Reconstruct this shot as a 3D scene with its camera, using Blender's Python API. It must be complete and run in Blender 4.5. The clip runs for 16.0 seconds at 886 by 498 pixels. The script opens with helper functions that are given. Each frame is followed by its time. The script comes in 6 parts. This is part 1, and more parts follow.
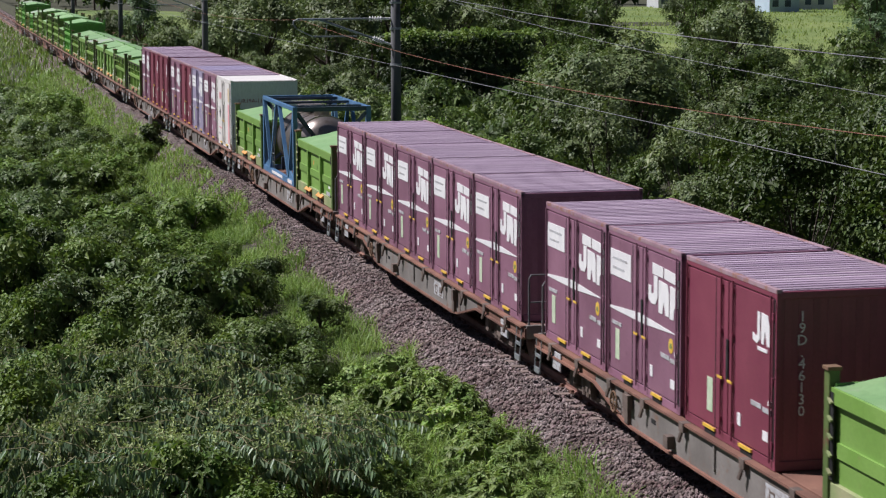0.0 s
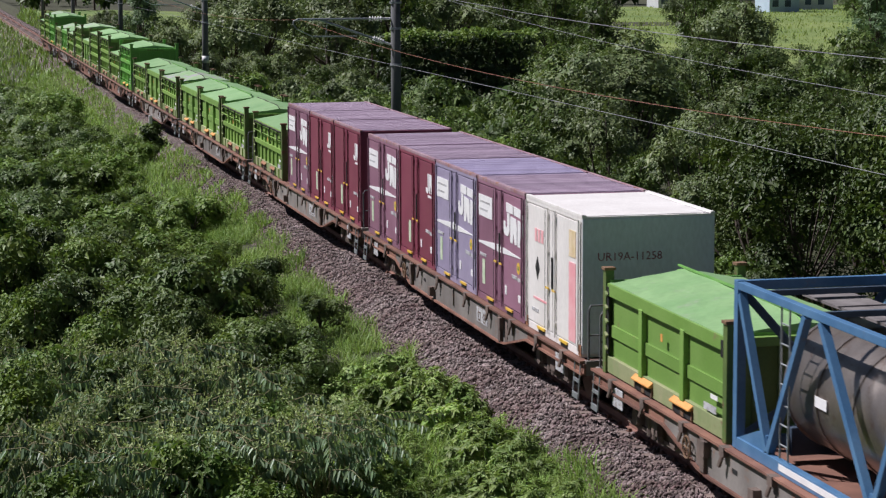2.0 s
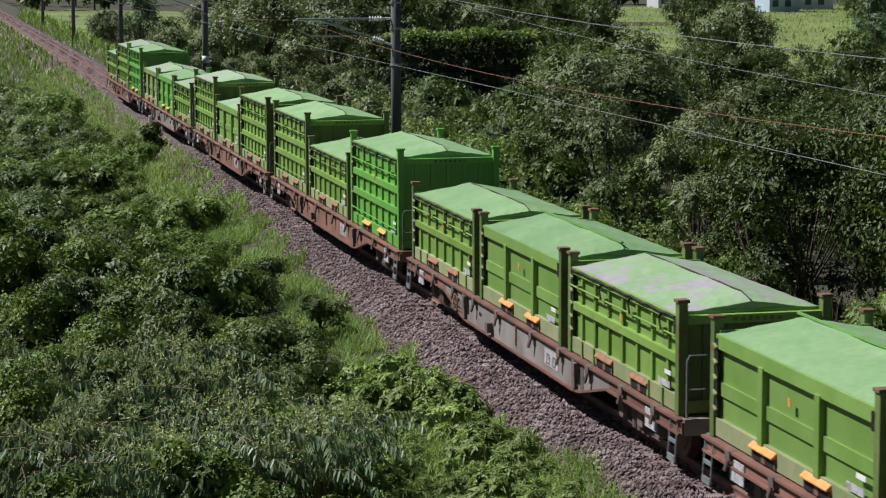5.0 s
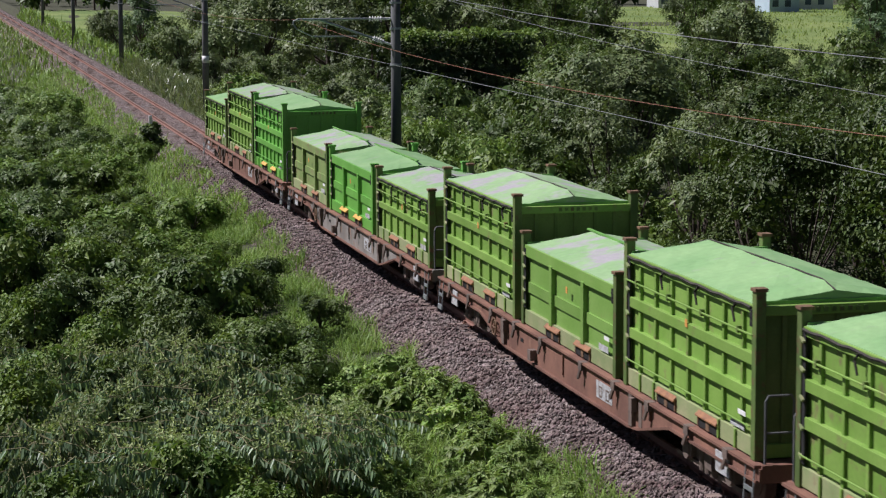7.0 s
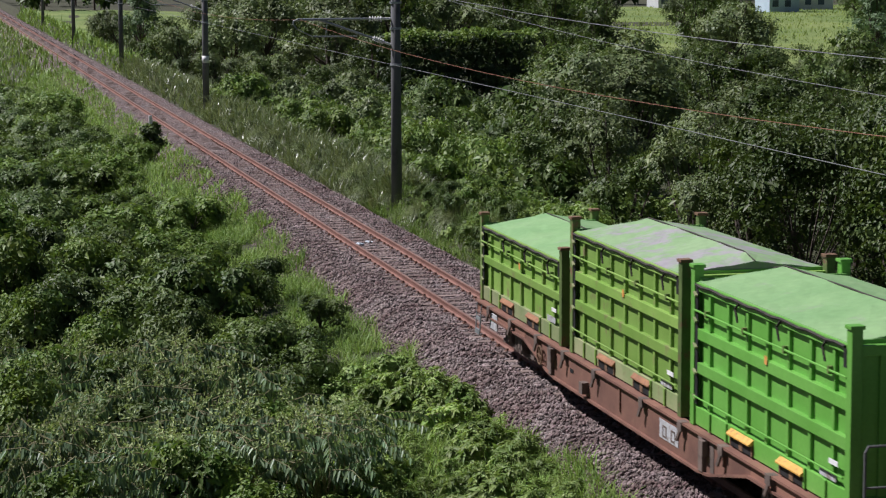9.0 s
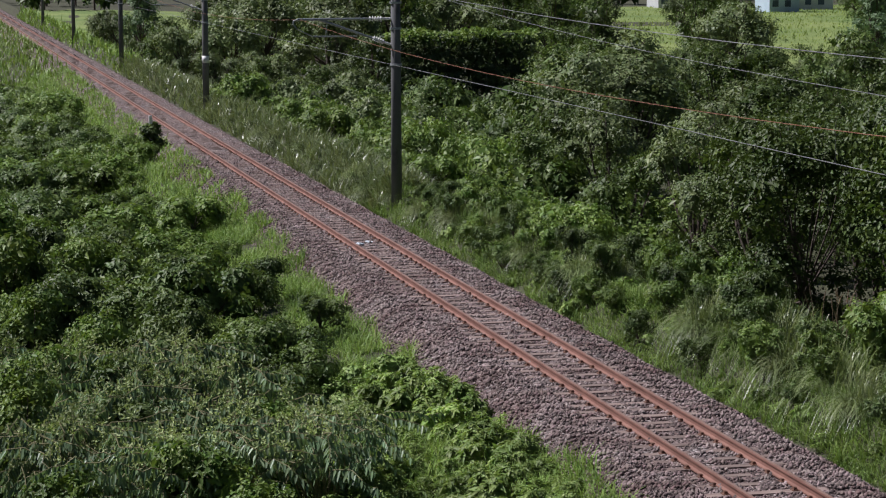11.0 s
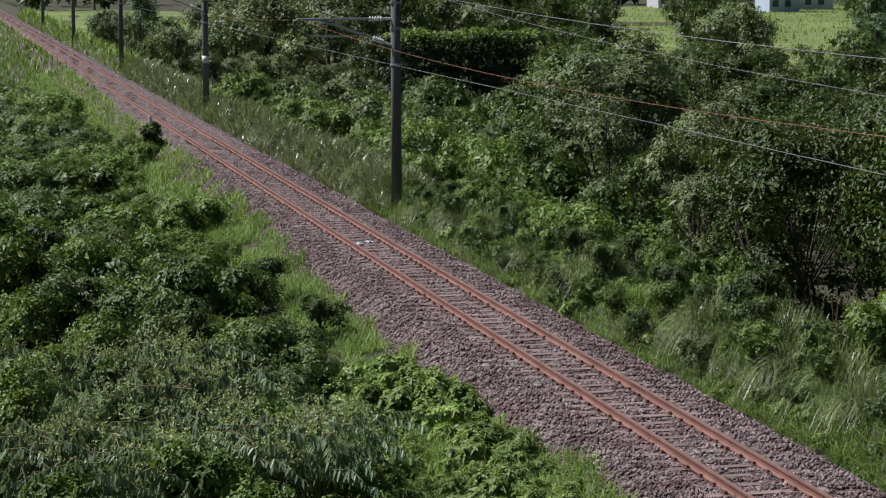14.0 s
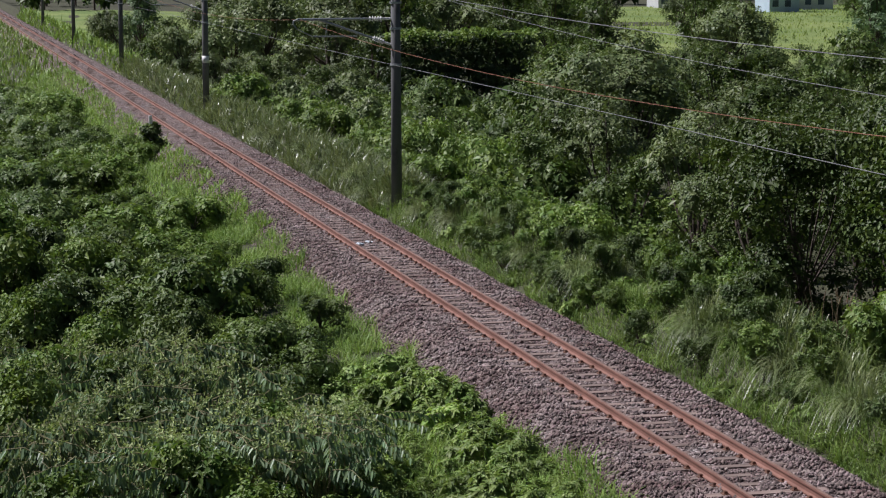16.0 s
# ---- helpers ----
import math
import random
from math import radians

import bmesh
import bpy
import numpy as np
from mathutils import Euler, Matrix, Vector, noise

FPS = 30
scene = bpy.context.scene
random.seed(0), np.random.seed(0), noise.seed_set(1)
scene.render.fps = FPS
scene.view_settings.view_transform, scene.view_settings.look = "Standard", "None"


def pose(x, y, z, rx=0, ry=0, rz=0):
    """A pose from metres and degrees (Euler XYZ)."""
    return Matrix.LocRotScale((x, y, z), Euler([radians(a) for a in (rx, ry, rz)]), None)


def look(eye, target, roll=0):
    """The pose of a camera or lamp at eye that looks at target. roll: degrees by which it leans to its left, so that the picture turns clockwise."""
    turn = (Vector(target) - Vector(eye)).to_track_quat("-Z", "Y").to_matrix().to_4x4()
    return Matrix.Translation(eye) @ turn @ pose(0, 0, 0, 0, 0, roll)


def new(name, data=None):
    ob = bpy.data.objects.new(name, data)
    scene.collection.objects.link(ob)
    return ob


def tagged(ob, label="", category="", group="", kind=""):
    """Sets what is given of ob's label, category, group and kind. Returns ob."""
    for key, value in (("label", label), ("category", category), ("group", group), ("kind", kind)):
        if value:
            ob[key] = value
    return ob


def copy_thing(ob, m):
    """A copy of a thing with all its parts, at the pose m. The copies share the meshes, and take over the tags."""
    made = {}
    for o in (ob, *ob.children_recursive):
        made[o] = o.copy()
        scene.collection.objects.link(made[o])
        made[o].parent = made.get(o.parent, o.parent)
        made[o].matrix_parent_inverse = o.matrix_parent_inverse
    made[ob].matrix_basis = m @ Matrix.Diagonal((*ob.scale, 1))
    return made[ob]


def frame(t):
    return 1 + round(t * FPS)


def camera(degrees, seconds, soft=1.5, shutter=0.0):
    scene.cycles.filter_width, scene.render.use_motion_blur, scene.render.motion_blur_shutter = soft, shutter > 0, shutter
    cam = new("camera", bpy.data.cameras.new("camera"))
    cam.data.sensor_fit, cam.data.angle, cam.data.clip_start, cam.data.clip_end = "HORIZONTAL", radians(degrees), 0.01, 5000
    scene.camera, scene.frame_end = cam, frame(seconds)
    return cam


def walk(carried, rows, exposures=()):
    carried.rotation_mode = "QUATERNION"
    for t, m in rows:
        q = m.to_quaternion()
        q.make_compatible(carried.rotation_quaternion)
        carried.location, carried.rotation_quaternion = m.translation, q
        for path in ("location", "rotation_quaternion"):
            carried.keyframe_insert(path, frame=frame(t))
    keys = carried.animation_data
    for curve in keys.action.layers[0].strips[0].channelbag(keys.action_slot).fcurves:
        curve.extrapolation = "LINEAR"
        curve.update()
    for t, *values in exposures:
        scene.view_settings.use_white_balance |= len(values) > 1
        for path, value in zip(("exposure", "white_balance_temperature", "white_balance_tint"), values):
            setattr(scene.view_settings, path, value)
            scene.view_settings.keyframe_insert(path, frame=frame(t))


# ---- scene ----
cam = camera(21.91, 16.0, soft=1.2, shutter=0.08)
EYE = (-12.684, 0.0, 8.087)
YAW, PITCH = radians(13.179), radians(7.380)
AIM = (EYE[0] + 50 * math.sin(YAW) * math.cos(PITCH), EYE[1] + 50 * math.cos(YAW) * math.cos(PITCH), EYE[2] - 50 * math.sin(PITCH))
VIEW = look(EYE, AIM, -0.223)
walk(cam, [(0.0, VIEW), (16.0, VIEW)], exposures=[(0.0, 0.25, 5950, 19), (16.0, 0.25, 5950, 19)])

# ---- daylight ----
SUN_AZ, SUN_EL = radians(-60.0), radians(52.0)  # azimuth from +y, towards -x
world = bpy.data.worlds.new("sky")
scene.world = world
world.use_nodes = True
wt = world.node_tree
sky = wt.nodes.new("ShaderNodeTexSky")
sky.sky_type, sky.sun_disc = "NISHITA", False
sky.sun_elevation, sky.sun_rotation = SUN_EL, SUN_AZ
wt.links.new(sky.outputs[0], wt.nodes["Background"].inputs[0])
wt.nodes["Background"].inputs[1].default_value = 0.023
sun = new("sun", bpy.data.lights.new("sun", "SUN"))
sun.data.energy, sun.data.angle, sun.data.color = 5.0, radians(0.55), (1.0, 0.95, 0.87)
to_sun = Vector((math.sin(SUN_AZ) * math.cos(SUN_EL), math.cos(SUN_AZ) * math.cos(SUN_EL), math.sin(SUN_EL)))
sun.matrix_world = look(to_sun * 60, (0, 0, 0))


# ---- materials ----
def surface(name, colors, rough=0.6, metal=0.0, scale=3.0, fine=40.0, bump=0.15, dist=0.01, vary=0.0, dirt=None, dirt_at=0.6, stretch=(1, 1, 1), island=0.0, coat=0.0):
    """A node material: two colours mixed by broad noise, darkened and lightened by fine grain, with stains, bump and a drift from object to object."""
    m = bpy.data.materials.new(name)
    m.use_nodes = True
    n, l = m.node_tree.nodes, m.node_tree.links
    b = n["Principled BSDF"]
    co = n.new("ShaderNodeTexCoord")
    mp = n.new("ShaderNodeMapping")
    mp.inputs["Scale"].default_value = stretch
    l.new(co.outputs["Object"], mp.inputs[0])
    big = n.new("ShaderNodeTexNoise")
    big.inputs["Scale"].default_value, big.inputs["Detail"].default_value = scale, 5
    small = n.new("ShaderNodeTexNoise")
    small.inputs["Scale"].default_value, small.inputs["Detail"].default_value = fine, 3
    info = n.new("ShaderNodeObjectInfo")
    shift = n.new("ShaderNodeVectorMath")
    shift.operation = "ADD"
    wide = n.new("ShaderNodeMath")
    wide.operation = "MULTIPLY"
    wide.inputs[1].default_value = 37.0
    l.new(info.outputs["Random"], wide.inputs[0])
    l.new(mp.outputs[0], shift.inputs[0])
    l.new(wide.outputs[0], shift.inputs[1])
    l.new(shift.outputs[0], big.inputs["Vector"])
    l.new(shift.outputs[0], small.inputs["Vector"])
    ramp = n.new("ShaderNodeValToRGB")
    ramp.color_ramp.elements[0].position, ramp.color_ramp.elements[1].position = 0.36, 0.66
    ramp.color_ramp.elements[0].color = (*colors[0], 1)
    ramp.color_ramp.elements[1].color = (*colors[1], 1)
    l.new(big.outputs[0], ramp.inputs[0])
    col = ramp.outputs[0]
    if dirt:
        stain = n.new("ShaderNodeTexNoise")
        stain.inputs["Scale"].default_value, stain.inputs["Detail"].default_value, stain.inputs["Roughness"].default_value = scale * 2.3, 8, 0.7
        l.new(shift.outputs[0], stain.inputs["Vector"])
        sr = n.new("ShaderNodeValToRGB")
        sr.color_ramp.elements[0].position, sr.color_ramp.elements[1].position = dirt_at, dirt_at + 0.12
        l.new(stain.outputs[0], sr.inputs[0])
        mx = n.new("ShaderNodeMix")
        mx.data_type = "RGBA"
        mx.inputs[7].default_value = (*dirt, 1)
        l.new(sr.outputs[0], mx.inputs[0])
        l.new(col, mx.inputs[6])
        col = mx.outputs[2]
    hsv = n.new("ShaderNodeHueSaturation")
    span = n.new("ShaderNodeMapRange")
    span.inputs[3].default_value, span.inputs[4].default_value = 0.82, 1.18
    l.new(small.outputs[0], span.inputs[0])
    value = span.outputs[0]
    for socket, amount in ((info.outputs["Random"], vary), (None, island)):
        if not amount:
            continue
        if socket is None:
            geo = n.new("ShaderNodeNewGeometry")
            socket = geo.outputs["Random Per Island"]
            hue = n.new("ShaderNodeMapRange")
            hue.inputs[3].default_value, hue.inputs[4].default_value = 0.5 - 0.035 * min(1, island * 2), 0.5 + 0.022 * min(1, island * 2)
            turn = n.new("ShaderNodeMath")
            turn.operation, turn.inputs[1].default_value = "MULTIPLY", 7.31
            part_of = n.new("ShaderNodeMath")
            part_of.operation = "FRACT"
            l.new(socket, turn.inputs[0])
            l.new(turn.outputs[0], part_of.inputs[0])
            l.new(part_of.outputs[0], hue.inputs[0])
            l.new(hue.outputs[0], hsv.inputs["Hue"])
        mr = n.new("ShaderNodeMapRange")
        mr.inputs[3].default_value, mr.inputs[4].default_value = 1 - amount, 1 + amount
        l.new(socket, mr.inputs[0])
        mu = n.new("ShaderNodeMath")
        mu.operation = "MULTIPLY"
        l.new(value, mu.inputs[0])
        l.new(mr.outputs[0], mu.inputs[1])
        value = mu.outputs[0]
    l.new(value, hsv.inputs["Value"])
    l.new(col, hsv.inputs["Color"])
    l.new(hsv.outputs[0], b.inputs["Base Color"])
    b.inputs["Roughness"].default_value, b.inputs["Metallic"].default_value = rough, metal
    b.inputs["Coat Weight"].default_value = coat
    if bump:
        bp = n.new("ShaderNodeBump")
        bp.inputs["Strength"].default_value, bp.inputs["Distance"].default_value = bump, dist
        l.new(small.outputs[0], bp.inputs["Height"])
        l.new(bp.outputs[0], b.inputs["Normal"])
    return m


def foliage(name, dark, light, rough=0.5, through_light=0.24, island=0.28, vary=0.3, spec=0.26):
    """Leaf material: colour drifts from leaf to leaf, some light passes through."""
    m = surface(name, (dark, light), rough=rough, scale=0.9, fine=9.0, bump=0.0, vary=vary, island=island)
    n, l = m.node_tree.nodes, m.node_tree.links
    b = n["Principled BSDF"]
    b.inputs["Specular IOR Level"].default_value = spec
    tr = n.new("ShaderNodeBsdfTranslucent")
    tint = n.new("ShaderNodeMix")
    tint.data_type, tint.blend_type = "RGBA", "MULTIPLY"
    tint.inputs[0].default_value = 1.0
    tint.inputs[7].default_value = (1.12, 1.15, 0.62, 1)
    l.new(b.inputs["Base Color"].links[0].from_socket, tint.inputs[6])
    l.new(tint.outputs[2], tr.inputs[0])
    mix = n.new("ShaderNodeMixShader")
    mix.inputs[0].default_value = through_light
    l.new(b.outputs[0], mix.inputs[1])
    l.new(tr.outputs[0], mix.inputs[2])
    l.new(mix.outputs[0], n["Material Output"].inputs[0])
    return m


M_SOIL = surface("soil", ((0.035, 0.034, 0.018), (0.055, 0.062, 0.026)), 0.95, scale=0.6, fine=12, bump=0.5, dist=0.05)
M_FIELD = surface("rice_field", ((0.105, 0.165, 0.036), (0.185, 0.235, 0.062)), 0.9, scale=0.06, fine=2, bump=0.8, dist=0.3)
def stone_bed(name):
    """Crushed stone: cells of uneven tint with deep joints, rust dust in broad patches."""
    m = bpy.data.materials.new(name)
    m.use_nodes = True
    n, l = m.node_tree.nodes, m.node_tree.links
    b = n["Principled BSDF"]
    co = n.new("ShaderNodeTexCoord")
    wob = n.new("ShaderNodeTexNoise")
    wob.inputs["Scale"].default_value = 14
    l.new(co.outputs["Object"], wob.inputs["Vector"])
    mixv = n.new("ShaderNodeMix")
    mixv.data_type, mixv.blend_type = "RGBA", "LINEAR_LIGHT"
    mixv.inputs[0].default_value = 0.03
    l.new(co.outputs["Object"], mixv.inputs[6])
    l.new(wob.outputs["Color"], mixv.inputs[7])
    cell = n.new("ShaderNodeTexVoronoi")
    cell.inputs["Scale"].default_value = 15
    l.new(mixv.outputs[2], cell.inputs["Vector"])
    tint = n.new("ShaderNodeSeparateColor")
    l.new(cell.outputs["Color"], tint.inputs[0])
    ramp = n.new("ShaderNodeValToRGB")
    e = ramp.color_ramp.elements
    e[0].position, e[0].color = 0.0, (0.045, 0.034, 0.032, 1)
    e[1].position, e[1].color = 1.0, (0.38, 0.335, 0.325, 1)
    for p, c in ((0.4, (0.112, 0.08, 0.074)), (0.75, (0.195, 0.155, 0.146))):
        k = e.new(p)
        k.color = (*c, 1)
    l.new(tint.outputs[0], ramp.inputs[0])
    dust = n.new("ShaderNodeTexNoise")
    dust.inputs["Scale"].default_value, dust.inputs["Detail"].default_value = 0.7, 6
    l.new(co.outputs["Object"], dust.inputs["Vector"])
    dr = n.new("ShaderNodeValToRGB")
    dr.color_ramp.elements[0].position, dr.color_ramp.elements[1].position = 0.42, 0.62
    dr.color_ramp.elements[0].color, dr.color_ramp.elements[1].color = (1.0, 0.90, 0.87, 1), (0.95, 0.97, 0.97, 1)
    l.new(dust.outputs[0], dr.inputs[0])
    mul = n.new("ShaderNodeMix")
    mul.data_type, mul.blend_type = "RGBA", "MULTIPLY"
    mul.inputs[0].default_value = 1.0
    l.new(ramp.outputs[0], mul.inputs[6])
    l.new(dr.outputs[0], mul.inputs[7])
    l.new(mul.outputs[2], b.inputs["Base Color"])
    b.inputs["Roughness"].default_value = 0.95
    bp = n.new("ShaderNodeBump")
    bp.inputs["Strength"].default_value, bp.inputs["Distance"].default_value = 1.0, 0.085
    bp.invert = True
    l.new(cell.outputs["Distance"], bp.inputs["Height"])
    l.new(bp.outputs[0], b.inputs["Normal"])
    return m


M_BALLAST = stone_bed("ballast")
M_STONE = surface("crushed_stone", ((0.115, 0.078, 0.07), (0.228, 0.187, 0.176)), 0.9, scale=0.8, fine=30, bump=0.3, dist=0.01, island=0.7)
M_RAIL = surface("rusty_rail", ((0.17, 0.082, 0.06), (0.235, 0.118, 0.088)), 0.75, scale=2, fine=40, bump=0.2, dist=0.004)
M_RAILTOP = surface("worn_railhead", ((0.34, 0.2, 0.15), (0.42, 0.29, 0.23)), 0.4, metal=0.5, scale=3, fine=50, bump=0.05)
M_SLEEPER = surface("sleeper_wood", ((0.15, 0.105, 0.09), (0.24, 0.185, 0.16)), 0.9, scale=2, fine=18, bump=0.5, dist=0.01, vary=0.25, stretch=(1, 6, 6))
M_PLATE = surface("rusty_fastening", ((0.10, 0.05, 0.035), (0.16, 0.08, 0.05)), 0.85, scale=6, fine=50)
M_CONCRETE = surface("weathered_concrete", ((0.10, 0.105, 0.11), (0.16, 0.16, 0.16)), 0.85, scale=1.5, fine=30, bump=0.25, dist=0.006, dirt=(0.06, 0.06, 0.062), dirt_at=0.58, stretch=(1, 1, 0.25))
M_STEEL = surface("galvanised_steel", ((0.30, 0.33, 0.34), (0.42, 0.45, 0.46)), 0.45, metal=0.6, scale=4, fine=40)
M_PORCELAIN = surface("white_porcelain", ((0.75, 0.75, 0.73), (0.82, 0.82, 0.8)), 0.25, scale=5, fine=30, bump=0)
M_WIRE = surface("overhead_wire", ((0.17, 0.175, 0.18), (0.25, 0.255, 0.26)), 0.5, metal=0.2, scale=2, fine=20, bump=0)
M_COPPER = surface("copper_wire", ((0.22, 0.09, 0.05), (0.30, 0.13, 0.08)), 0.5, metal=0.3, scale=2, fine=20, bump=0)
M_WHITE = surface("white_paint", ((0.72, 0.72, 0.72), (0.8, 0.8, 0.79)), 0.5, scale=4, fine=30, bump=0.05, dirt=(0.5, 0.48, 0.46), dirt_at=0.66)
M_BLACK = surface("black_rubber_and_hole_shade", ((0.02, 0.02, 0.02), (0.035, 0.035, 0.035)), 0.7, scale=5, fine=30)
# low specular keeps the openings painted with it as dark as deep shade
M_BLACK.node_tree.nodes["Principled BSDF"].inputs["Specular IOR Level"].default_value = 0.12
M_YELLOW = surface("yellow_paint", ((0.62, 0.40, 0.04), (0.72, 0.48, 0.07)), 0.55, scale=5, fine=40, dirt=(0.25, 0.12, 0.05), dirt_at=0.6)
M_ORANGE = surface("orange_paint", ((0.62, 0.27, 0.06), (0.7, 0.33, 0.09)), 0.55, scale=5, fine=40, dirt=(0.2, 0.09, 0.05), dirt_at=0.58)
M_OCHRE = surface("ochre_paint", ((0.56, 0.30, 0.05), (0.66, 0.38, 0.08)), 0.6, scale=5, fine=40, dirt=(0.24, 0.11, 0.05), dirt_at=0.56)
M_CHALK = surface("faded_marking_paint", ((0.38, 0.39, 0.40), (0.50, 0.51, 0.52)), 0.7, scale=5, fine=40, dirt=(0.22, 0.185, 0.16), dirt_at=0.5)
M_LABEL = surface("pale_green_label", ((0.42, 0.55, 0.36), (0.6, 0.66, 0.5)), 0.5, scale=5, fine=30, bump=0)
RUST = (0.16, 0.075, 0.045)
M_MAROON = surface("maroon_paint", ((0.195, 0.044, 0.074), (0.235, 0.058, 0.09)), 0.42, scale=1.1, fine=25, bump=0.06, vary=0.08, dirt=(0.12, 0.03, 0.035), dirt_at=0.62)
M_PURPLE = surface("faded_purple_paint", ((0.222, 0.106, 0.155), (0.275, 0.138, 0.196)), 0.48, scale=1.1, fine=25, bump=0.06, vary=0.2, dirt=(0.15, 0.066, 0.09), dirt_at=0.6)
M_LILAC = surface("faded_lilac_paint", ((0.27, 0.235, 0.345), (0.335, 0.295, 0.405)), 0.5, scale=1.1, fine=25, bump=0.06, dirt=(0.16, 0.12, 0.22), dirt_at=0.64)
M_PURPLE_TOP = surface("dusty_purple_roof", ((0.295, 0.22, 0.295), (0.40, 0.315, 0.39)), 0.6, scale=0.8, fine=20, bump=0.1, vary=0.2, dirt=(0.54, 0.45, 0.50), dirt_at=0.58, stretch=(0.4, 3, 1))
M_LILAC_TOP = surface("dusty_blue_roof", ((0.30, 0.265, 0.40), (0.39, 0.34, 0.47)), 0.6, scale=0.8, fine=20, bump=0.1, vary=0.15, dirt=(0.24, 0.22, 0.28), dirt_at=0.6, stretch=(0.4, 3, 1))
M_RUSTYEDGE = surface("rust_spotted_edge", ((0.26, 0.16, 0.2), (0.36, 0.25, 0.28)), 0.6, scale=2, fine=25, dirt=(0.27, 0.12, 0.06), dirt_at=0.52)
M_REEFER = surface("white_container_paint", ((0.70, 0.675, 0.64), (0.78, 0.76, 0.725)), 0.45, scale=1.2, fine=20, bump=0.05, dirt=(0.5, 0.45, 0.4), dirt_at=0.64, stretch=(1, 1, 0.4))
# white container paint with skylit shade put into its colour; also colours track plates
M_REEFER_END = surface("pale_grey_plate_and_shaded_end", ((0.58, 0.64, 0.70), (0.64, 0.70, 0.75)), 0.45, scale=1.2, fine=20, bump=0.05, dirt=(0.40, 0.45, 0.48), dirt_at=0.64, stretch=(1, 1, 0.4))
M_CREAM = surface("faded_yellow_print", ((0.62, 0.50, 0.26), (0.74, 0.62, 0.45)), 0.5, scale=6, fine=30, bump=0, dirt=(0.62, 0.36, 0.30), dirt_at=0.55)
M_PINK = surface("faded_pink_stripe", ((0.75, 0.33, 0.36), (0.8, 0.45, 0.46)), 0.5, scale=4, fine=30, bump=0)
M_GREEN_A = surface("yellowish_green_paint", ((0.155, 0.285, 0.044), (0.205, 0.338, 0.068)), 0.55, scale=1.0, fine=22, bump=0.08, vary=0.16, dirt=(0.19, 0.15, 0.08), dirt_at=0.57)
M_GREEN_B = surface("fresh_green_paint", ((0.12, 0.345, 0.05), (0.155, 0.395, 0.07)), 0.42, scale=1.0, fine=22, bump=0.06, vary=0.06)
M_GREEN_C = surface("mid_green_paint", ((0.15, 0.285, 0.052), (0.19, 0.33, 0.075)), 0.5, scale=1.0, fine=22, bump=0.08, vary=0.12, dirt=(0.22, 0.18, 0.09), dirt_at=0.62)
M_OLIVE = surface("soiled_green_paint", ((0.155, 0.235, 0.06), (0.205, 0.28, 0.085)), 0.7, scale=1.4, fine=22, bump=0.15, dirt=(0.20, 0.135, 0.085), dirt_at=0.53)
M_POST = surface("dark_green_post", ((0.08, 0.135, 0.03), (0.13, 0.19, 0.05)), 0.65, scale=2, fine=25, vary=0.25, dirt=RUST, dirt_at=0.54)
M_RUSTLIP = surface("rust_orange_paint", ((0.22, 0.10, 0.048), (0.32, 0.15, 0.065)), 0.75, scale=5, fine=40, dirt=(0.16, 0.075, 0.045), dirt_at=0.52)
M_DUSTY = surface("dust_streaked_green_paint", ((0.20, 0.265, 0.10), (0.30, 0.31, 0.16)), 0.8, scale=1.6, fine=22, bump=0.12, vary=0.15, dirt=(0.22, 0.125, 0.075), dirt_at=0.6)
M_POSTCAP = surface("rusty_post_cap", ((0.13, 0.075, 0.04), (0.19, 0.11, 0.06)), 0.8, scale=5, fine=40)
M_TARP_A = surface("green_tarpaulin", ((0.195, 0.355, 0.145), (0.25, 0.41, 0.18)), 0.5, scale=0.9, fine=8, bump=0.25, dist=0.02, vary=0.12, dirt=(0.26, 0.345, 0.21), dirt_at=0.58)
M_TARP_B = surface("grey_patched_tarpaulin", ((0.205, 0.35, 0.15), (0.26, 0.395, 0.195)), 0.7, scale=0.55, fine=8, bump=0.25, dist=0.02, vary=0.12, dirt=(0.32, 0.305, 0.32), dirt_at=0.47)
# darker green stands in for shade on the end walls; brown grime spots it
M_END_SHADE = surface("grimy_shaded_end_paint", ((0.10, 0.15, 0.04), (0.15, 0.20, 0.06)), 0.8, scale=1.6, fine=22, bump=0.12, vary=0.2, dirt=(0.11, 0.09, 0.055), dirt_at=0.6)
M_ROPE = surface("dark_lashing_rope", ((0.025, 0.022, 0.018), (0.05, 0.045, 0.035)), 0.9, scale=8, fine=60)
M_LIDRIB = surface("hinged_lid_edge", ((0.12, 0.30, 0.06), (0.17, 0.36, 0.09)), 0.5, scale=2, fine=25, vary=0.1)
M_WAGON_R = surface("rusty_brown_frame", ((0.14, 0.066, 0.046), (0.23, 0.112, 0.075)), 0.85, scale=1.2, fine=20, bump=0.2, vary=0.25, dirt=(0.26, 0.14, 0.09), dirt_at=0.58)
M_WAGON_G = surface("dusty_grey_frame", ((0.15, 0.135, 0.12), (0.24, 0.22, 0.20)), 0.85, scale=1.0, fine=20, bump=0.15, vary=0.2, dirt=(0.20, 0.115, 0.075), dirt_at=0.56)
M_BOGIE = surface("dusty_bogie_steel", ((0.095, 0.072, 0.06), (0.17, 0.125, 0.102)), 0.9, scale=3, fine=30, bump=0.3)
M_WHEEL = surface("wheel_steel", ((0.12, 0.075, 0.06), (0.20, 0.13, 0.105)), 0.6, metal=0.4, scale=3, fine=40)
